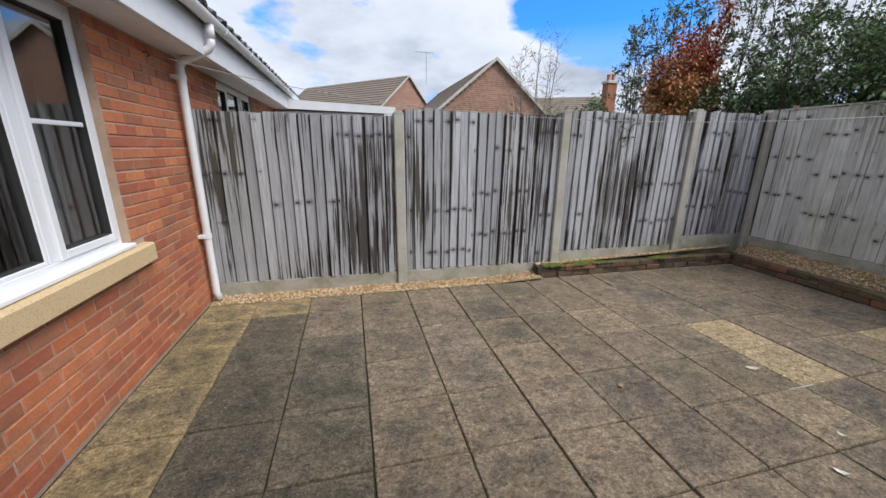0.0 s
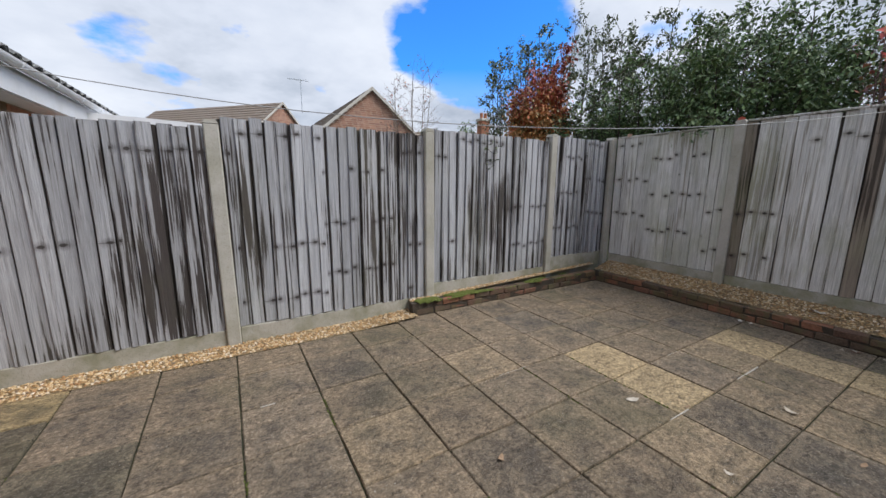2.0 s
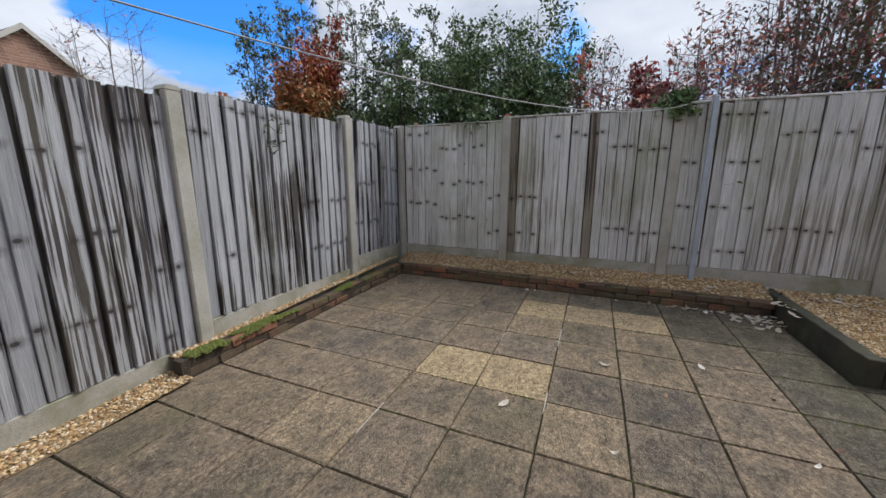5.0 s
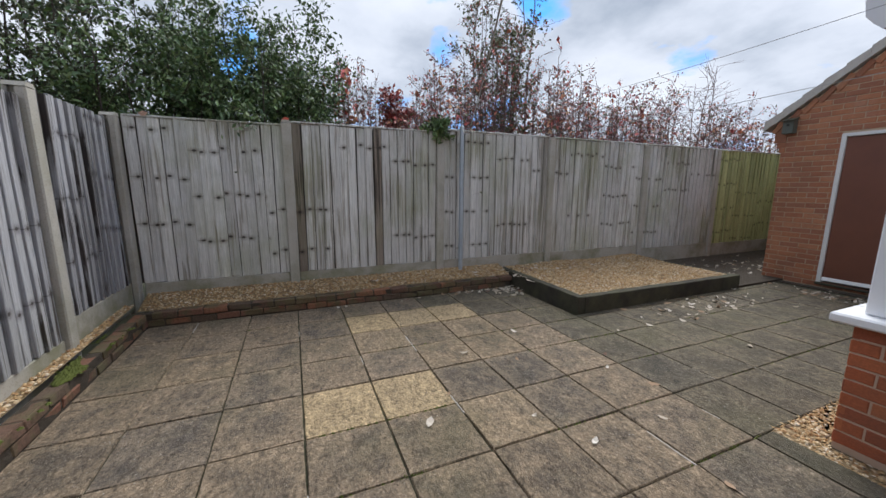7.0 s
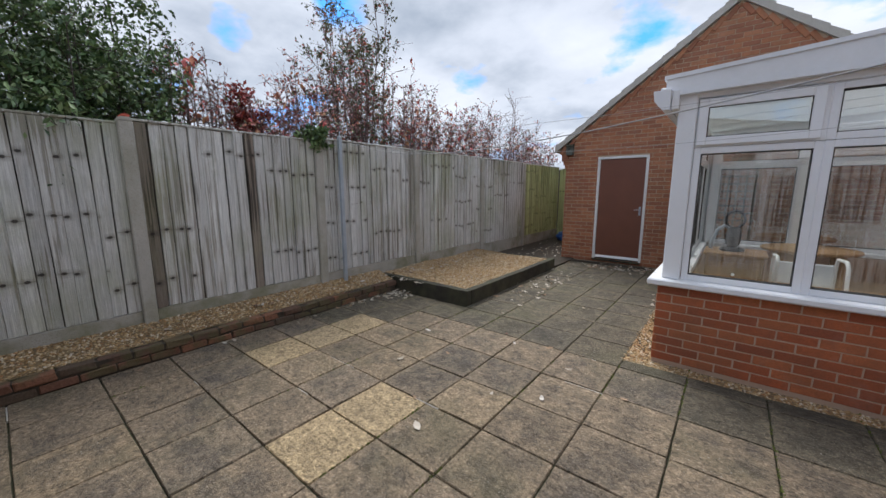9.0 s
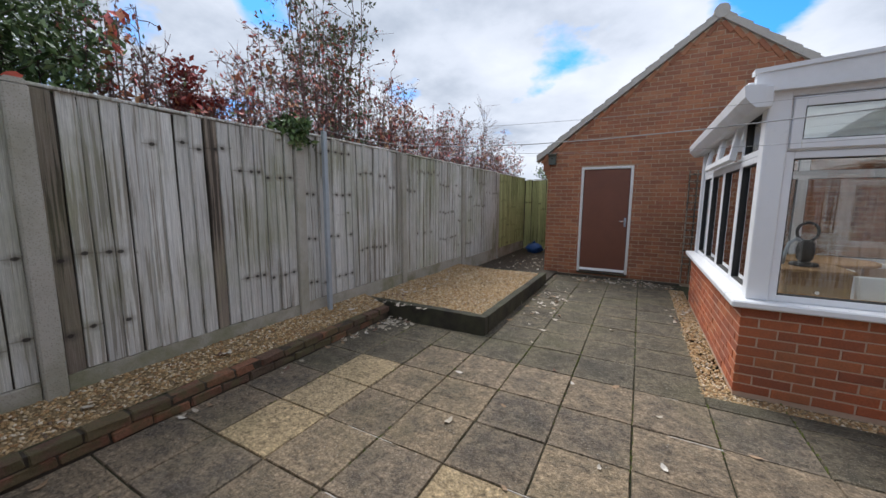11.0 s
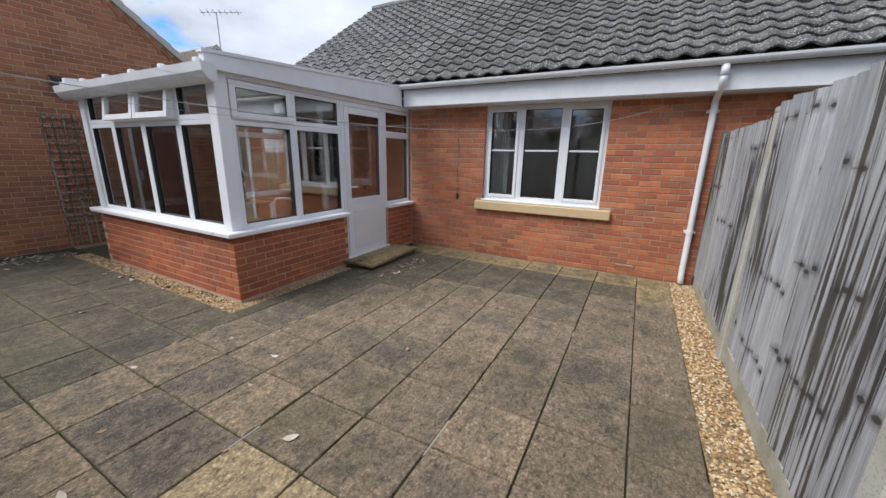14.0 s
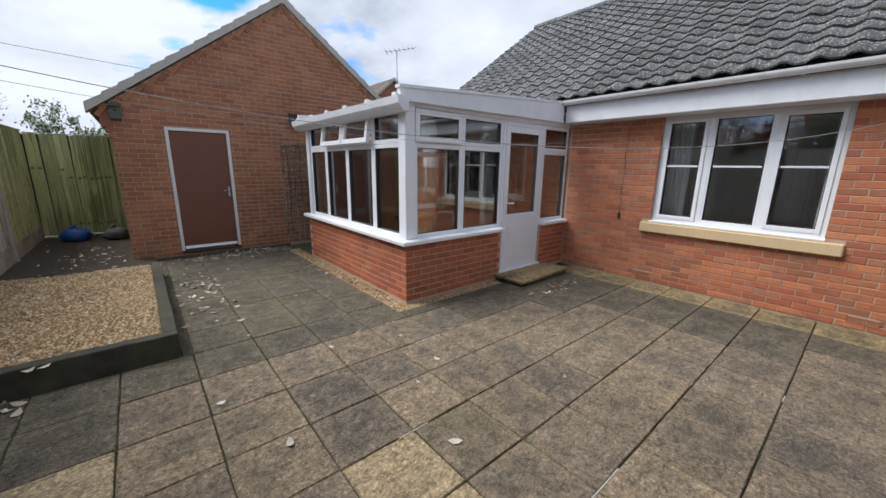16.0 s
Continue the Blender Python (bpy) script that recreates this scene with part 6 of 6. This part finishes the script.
M_BARK = soil_material("bark", (0.045, 0.035, 0.028), (0.11, 0.09, 0.075))
M_TWIG = soil_material("red_brown_twig", (0.13, 0.085, 0.08), (0.26, 0.18, 0.16))
M_PALE_TWIG = soil_material("pale_twig", (0.14, 0.11, 0.09), (0.24, 0.20, 0.17))
M_LEAF = {"green": leaf_material("evergreen_leaf", [(0.067, 0.123, 0.042), (0.104, 0.180, 0.057), (0.053, 0.095, 0.042), (0.162, 0.247, 0.085), (0.085, 0.142, 0.057), (0.19, 0.26, 0.11)]),
          "grey": leaf_material("cotoneaster_leaf", [(0.075, 0.112, 0.060), (0.112, 0.150, 0.075), (0.150, 0.188, 0.105), (0.060, 0.083, 0.045), (0.210, 0.225, 0.135)]),
          "red": leaf_material("maple_leaf_red", [(0.339, 0.068, 0.040), (0.452, 0.102, 0.051), (0.294, 0.080, 0.045), (0.407, 0.147, 0.056), (0.249, 0.051, 0.034)]),
          "orange": leaf_material("maple_leaf_orange", [(0.493, 0.230, 0.083), (0.394, 0.196, 0.065), (0.541, 0.279, 0.099), (0.295, 0.196, 0.065), (0.557, 0.180, 0.074), (0.230, 0.180, 0.065)]),
          "autumn": leaf_material("autumn_leaf", [(0.296, 0.115, 0.115), (0.408, 0.160, 0.151), (0.204, 0.103, 0.101), (0.630, 0.274, 0.151), (0.185, 0.206, 0.101), (0.665, 0.229, 0.203), (0.259, 0.138, 0.127)]),
          "crimson": leaf_material("creeper_leaf", [(0.256, 0.040, 0.040), (0.352, 0.064, 0.048), (0.192, 0.032, 0.032), (0.416, 0.096, 0.064)]),
          "mixed": leaf_material("mixed_leaf", [(0.105, 0.135, 0.060), (0.150, 0.165, 0.075), (0.075, 0.090, 0.053), (0.420, 0.120, 0.090), (0.120, 0.150, 0.075), (0.195, 0.195, 0.105)]),
          "pink": leaf_material("bright_leaf", [(0.715, 0.156, 0.130), (0.650, 0.260, 0.156), (0.546, 0.117, 0.104), (0.676, 0.390, 0.208)])}


def shrub(name, label, category, base, height, spread, stems, twigs, leaves, leaf_key, leaf_size, seed, bark=None, lean=(0, 0), crown_from=0.3, top_key=None, upright=0.6, droop=0.0, tuft=0.09):
    """Stems rise from the base, fork into twigs, and the twigs carry leaves."""
    q = random.Random(seed)
    wood, crown, crown2 = Geo(), Geo(), Geo()
    tips = []
    b = Vector(base)
    for s in range(stems):
        a = 2 * math.pi * (s + q.random() * 0.7) / stems
        r = spread * (0.25 + 0.75 * q.random()) * (1 - upright * 0.5)
        h = height * (0.72 + 0.28 * q.random())
        end = b + Vector((math.cos(a) * r + lean[0], math.sin(a) * r + lean[1], h))
        pts = []
        for i in range(7):
            t = i / 6
            p = b.lerp(end, t)
            p.x += math.cos(a) * r * 0.3 * math.sin(t * math.pi) + q.gauss(0, 0.03) * height * 0.2
            p.y += math.sin(a) * r * 0.3 * math.sin(t * math.pi) + q.gauss(0, 0.03) * height * 0.2
            pts.append(p)
        wood.tube(pts, 0.016 * height / 3 + 0.006, 5, 0.003)
        for k in range(twigs):
            t = crown_from + (1 - crown_from) * (k + q.random()) / twigs
            i = min(5, int(t * 6))
            o = pts[i].lerp(pts[i + 1], t * 6 - i)
            d = Vector((q.gauss(0, 1), q.gauss(0, 1), q.gauss(0.5 * upright * 2, 0.5) - droop)).normalized()
            ln = spread * q.uniform(0.3, 0.75) * (1.15 - 0.55 * t)
            mid = o + d * ln * 0.5 + Vector((0, 0, q.uniform(-0.02, 0.05)))
            tip = o + d * ln + Vector((q.gauss(0, 0.05), q.gauss(0, 0.05), q.gauss(0.04, 0.05)))
            wood.tube([o, mid, tip], 0.005, 4, 0.0018)
            tips.append((o, mid, tip))
            for _ in range(2):
                e = mid.lerp(tip, q.random()) + Vector((q.gauss(0, 1), q.gauss(0, 1), q.gauss(0.3, 1))).normalized() * ln * q.uniform(0.2, 0.45)
                wood.tube([mid, e], 0.0032, 3, 0.0012)
                tips.append((mid, mid.lerp(e, 0.5), e))
    for _ in range(leaves):
        o, mid, tip = q.choice(tips)
        t = q.random() ** 0.7
        p = (o.lerp(mid, t * 2) if t < 0.5 else mid.lerp(tip, t * 2 - 1)) + Vector((q.gauss(0, 1), q.gauss(0, 1), q.gauss(0, 1))) * tuft * 0.6
        s = leaf_size * q.uniform(0.6, 1.3)
        m = pose(*p, q.uniform(-70, 70), q.uniform(-70, 70), q.uniform(0, 360))
        high = (p.z - b.z) / height + q.gauss(0, 0.07) > 0.86
        (crown2 if top_key and high else crown).add([m @ Vector(v) for v in ((-s, 0, 0), (0, s * 0.48, s * 0.12), (s, 0, 0), (0, -s * 0.48, s * 0.12))], [(0, 1, 2), (0, 2, 3)])
    ob = thing(name, label, category, base)

    def raw(nm, geo, mat):
        me = bpy.data.meshes.new(nm)
        me.from_pydata(geo.v, [], geo.f)
        me.materials.append(mat)
        o = new(nm, me)
        o.parent = ob
        o.matrix_parent_inverse = ob.matrix_basis.inverted()
    raw("branching_trunk", wood, bark or M_BARK)
    if crown.v:
        raw("crown", crown, M_LEAF[leaf_key])
    if crown2.v:
        raw("crown_top", crown2, M_LEAF[top_key])
    return ob


G = -0.06
shrub("maple", "small maple with orange leaves below and red above behind the fence", "tree", (5.75, 5.85, G), 3.45, 0.78, 11, 24, 17000, "orange", 0.038, 101, top_key="red", crown_from=0.40, upright=0.6, tuft=0.13)
shrub("maple", "slim red maple leader behind the fence", "tree", (6.05, 5.65, G), 4.05, 0.26, 3, 14, 1800, "red", 0.038, 102, crown_from=0.6, upright=0.9, tuft=0.10)
for i, (x, y, h, sp, lv) in enumerate(((5.9, 6.9, 4.3, 1.0, 2300), (6.8, 6.1, 4.9, 1.1, 3000), (6.9, 5.0, 4.9, 1.1, 3800), (7.5, 4.1, 4.6, 1.0, 3600))):
    shrub("cotoneaster", "tall airy cotoneaster with arching stems and small dark leaves", "shrub", (x, y, G), h, sp * 1.1, 7, 26, lv * 2, "grey", 0.034, 110 + i, crown_from=0.3, upright=0.6, tuft=0.05)
for i, (x, y, h, sp, lv) in enumerate(((6.75, 3.9, 3.4, 1.2, 17000), (6.8, 2.95, 4.0, 1.25, 23000), (7.0, 2.25, 3.8, 0.9, 16000), (6.5, 4.9, 3.0, 1.0, 13000))):
    shrub("evergreen_shrub", "dense dark evergreen shrub overhanging the rear fence", "shrub", (x, y, G), h, sp, 15, 24, lv, "green", 0.034, 120 + i, crown_from=0.3, upright=0.3, tuft=0.11)
shrub("evergreen_shrub", "low rounded evergreen bush behind the side fence", "shrub", (5.3, 8.2, G), 2.75, 1.0, 12, 16, 8000, "green", 0.036, 131, crown_from=0.4, upright=0.3, tuft=0.12)
shrub("creeper_stump", "old stump thick with dark red creeper behind the fence", "shrub", (6.99, 0.68, G), 3.0, 0.40, 11, 16, 5600, "crimson", 0.040, 140, crown_from=0.5, upright=0.7, tuft=0.08)
for i, (x, y, h, sp, lv, key) in enumerate(((6.5, 0.45, 3.1, 1.0, 2268, "autumn"), (6.6, -0.35, 3.4, 1.0, 2570, "autumn"), (6.9, -1.25, 4.7, 1.1, 7000, "mixed"), (6.6, -2.1, 3.5, 1.0, 2419, "autumn"), (6.7, -3.0, 3.5, 1.0, 2268, "autumn"), (6.5, -3.9, 3.4, 1.0, 2268, "autumn"), (6.7, -4.9, 3.5, 1.05, 1965, "autumn"), (6.5, -6.9, 3.3, 1.0, 2268, "autumn"), (6.7, 1.35, 3.2, 0.6, 900, "autumn"), (6.5, -8.3, 3.2, 1.0, 2268, "autumn"))):
    shrub("hedge_shrub", "tangled autumn hedge shrub with thin red-brown twigs" if key == "autumn" else "taller hedge shrub with green and red autumn leaves", "shrub", (x, y, G), h * 1.08, sp, 14, 26, int(lv * 0.95), key, 0.034, 150 + i, bark=M_TWIG, crown_from=0.38, upright=0.5, tuft=0.06)
    shrub("hedge_shoots", "long hedge shoots with a few bright red leaves", "shrub", (x - 0.25, y + 0.2, G), h * 1.04, sp * 0.7, 5, 6, 60, "pink", 0.055, 250 + i, bark=M_TWIG, crown_from=0.6, upright=0.9, tuft=0.03)
shrub("bare_tree", "leafless small tree with fine spreading branches", "tree", (6.7, -6.1, G), 4.1, 1.5, 8, 30, 60, "autumn", 0.03, 170, bark=M_TWIG, crown_from=0.4, upright=0.4)
shrub("bare_tree", "leafless pale-barked tree in front of a brick gable", "tree", (5.9, 11.6, G), 5.2, 1.6, 8, 30, 160, "autumn", 0.04, 171, bark=M_PALE_TWIG, crown_from=0.3, upright=0.5)
shrub("evergreen_shrub", "green bushes beyond the passage fence", "shrub", (5.0, -10.6, G), 2.9, 1.1, 10, 14, 6500, "green", 0.04, 180, crown_from=0.35, upright=0.4, tuft=0.1)
shrub("ivy", "clump of dark ivy over the top of the rear fence", "ivy", (5.60, 0.48, 1.93), 0.34, 0.22, 10, 10, 900, "green", 0.040, 190, crown_from=0.3, upright=0.1, tuft=0.04, lean=(-0.08, 0.0))
shrub("ivy", "small sprig of ivy hanging over the side fence", "ivy", (3.15, 4.10, 1.4), 0.55, 0.14, 4, 7, 120, "grey", 0.022, 191, crown_from=0.4, upright=0.2, tuft=0.02, lean=(0, -0.10))


# ---- the neighbouring houses ----
def far_house(name, label, cx, cy, half, length, eave, ridge, turn, key, rows=True):
    """A gabled brick house; its gable faces its own -y, its ridge runs along +y."""
    ob = thing(name, label, "house", (0, 0, 0))
    ob.matrix_basis = pose(cx, cy, G, 0, 0, turn)

    def loc(nm, geo, mat):
        me = geo.mesh(nm, mat)
        o = new(nm, me)
        o.parent = ob
        return o
    g = Geo().prism([(-half, 0), (half, 0), (half, eave), (0, ridge), (-half, eave)], "y", 0.0, length)
    wall = loc("wall", g, M_MORTAR[key])
    br = Geo()
    me = brick_mesh("far_brick_mesh", None, seed=2)
    z, r = 1.6, 0
    while z < ridge - 0.05:
        hw = half if z < eave else half * (ridge - z - 0.03) / (ridge - eave)
        x = -hw + (0.11 if r % 2 else 0)
        while x < hw - 0.06:
            ln = min(0.215, hw - x)
            m = Matrix.Translation((x + ln / 2, 0.022, z)) @ Matrix.Diagonal((ln / 0.215, 1, 1, 1))
            br.add([m @ v.co for v in me.vertices], [tuple(p.vertices) for p in me.polygons])
            x += 0.225
        z += 0.075
        r += 1
    bme = bpy.data.meshes.new("bricks")
    bme.from_pydata(br.v, [], br.f)
    bme.materials.append(M_BRICK[key][1])
    o = new("bricks", bme)
    o.parent, o["kind"] = wall, "stuff"
    s = (ridge - eave) / half
    for sgn in (1, -1):
        n = 14
        outline = []
        for i in range(n):
            a, b = half * 1.08 * i / n, half * 1.08 * (i + 1) / n
            outline += [(sgn * a, ridge + 0.05 - s * a), (sgn * b, ridge + 0.09 - s * b)]
        e = half * 1.08
        outline += [(sgn * e, ridge - s * e), (0, ridge)]
        g = Geo().prism(outline, "y", -0.12, length)
        loc("roof_slope", g, M_TILE_FAR)
        loc("verge", Geo().prism([(0, ridge + 0.08), (sgn * half * 1.09, ridge + 0.08 - s * half * 1.09), (sgn * half * 1.09, ridge - 0.05 - s * half * 1.09), (0, ridge - 0.05)], "y", -0.16, -0.121), M_VERGE)
    return ob


far_house("neighbour_house", "brick gable end of a tiled house beyond the fence", 5.5, 14.4, 3.1, 9, 2.35, 4.95, 0, "far")
far_house("neighbour_house", "tiled house with a brick gable further off", 3.7, 24.9, 3.0, 10.3, 3.7, 6.04, 42, "far")
far_house("neighbour_house", "distant tiled house with a chimney", 26.0, 36.0, 4.0, 12, 4.2, 7.2, 60, "far")
far_house("neighbour_house", "brick gable of another house beyond the garage", -4.3, -9.9, 1.5, 6, 3.7, 4.93, 180, "garage")
ch = thing("chimney_stack", "brick chimney stack with two clay pots on a far roof", "chimney", (24.0, 32.0, 5.5))
part("stack", Geo().box(23.6, 24.6, 31.6, 32.4, 4.5, 7.7, 0.02), M_BRICK["garage"][1], ch)
part("cap", Geo().box(23.5, 24.7, 31.5, 32.5, 7.7, 7.95, 0.02), M_VERGE, ch)
for dx in (-0.25, 0.25):
    part("pot", Geo().lathe(24.1 + dx, 32.0, [(0.17, 7.95), (0.15, 8.4), (0.19, 8.45), (0.17, 8.5)], 12), M_TERRACOTTA, ch)


def aerial(x, y, z0, z1, turn, label):
    a = thing("tv_aerial", label, "aerial", (x, y, z0), group="rooftop aerials")
    d = Vector((math.cos(turn), math.sin(turn), 0.12))
    s = Vector((-d.y, d.x, 0)).normalized()
    top = Vector((x, y, z1))
    part("mast", Geo().tube([(x, y, z0), (x, y, z1)], 0.018, 6), M_STEEL, a)
    part("boom", Geo().tube([top - d * 0.45, top + d * 0.75], 0.013, 5), M_STEEL, a)
    for i in range(7):
        p = top + d * (-0.4 + i * 0.17)
        w = 0.32 - 0.025 * i
        part("rod", Geo().tube([p - s * w, p + s * w], 0.009, 4), M_STEEL, a)


aerial(4.7, 23.9, 5.4, 7.2, 2.6, "television aerial on a mast above a far gable")
aerial(-4.4, -9.7, 4.6, 5.9, 2.4, "television aerial above the house beyond the garage")
nb = thing("lean_to_roof", "white roof edge of the neighbouring lean-to above the fence", "lean-to", (-0.4, 8.4, 0))
part("fascia", Geo().prism([(-1.58, 2.27), (0.85, 2.24), (0.85, 2.38), (-1.58, 2.45)], "y", 8.30, 8.36), M_FASCIA, nb)
part("roof_sheet", Geo().prism([(-1.58, 2.40), (0.85, 2.33), (0.85, 2.36), (-1.58, 2.43)], "y", 8.361, 11.3), M_FASCIA, nb)
part("wall", Geo().box(-1.58, 0.80, 8.40, 11.3, -0.05, 2.23), M_UPVC, nb)
part("brace", Geo().box(0.60, 0.80, 8.31, 8.399, -0.05, 2.238), M_UPVC, nb)
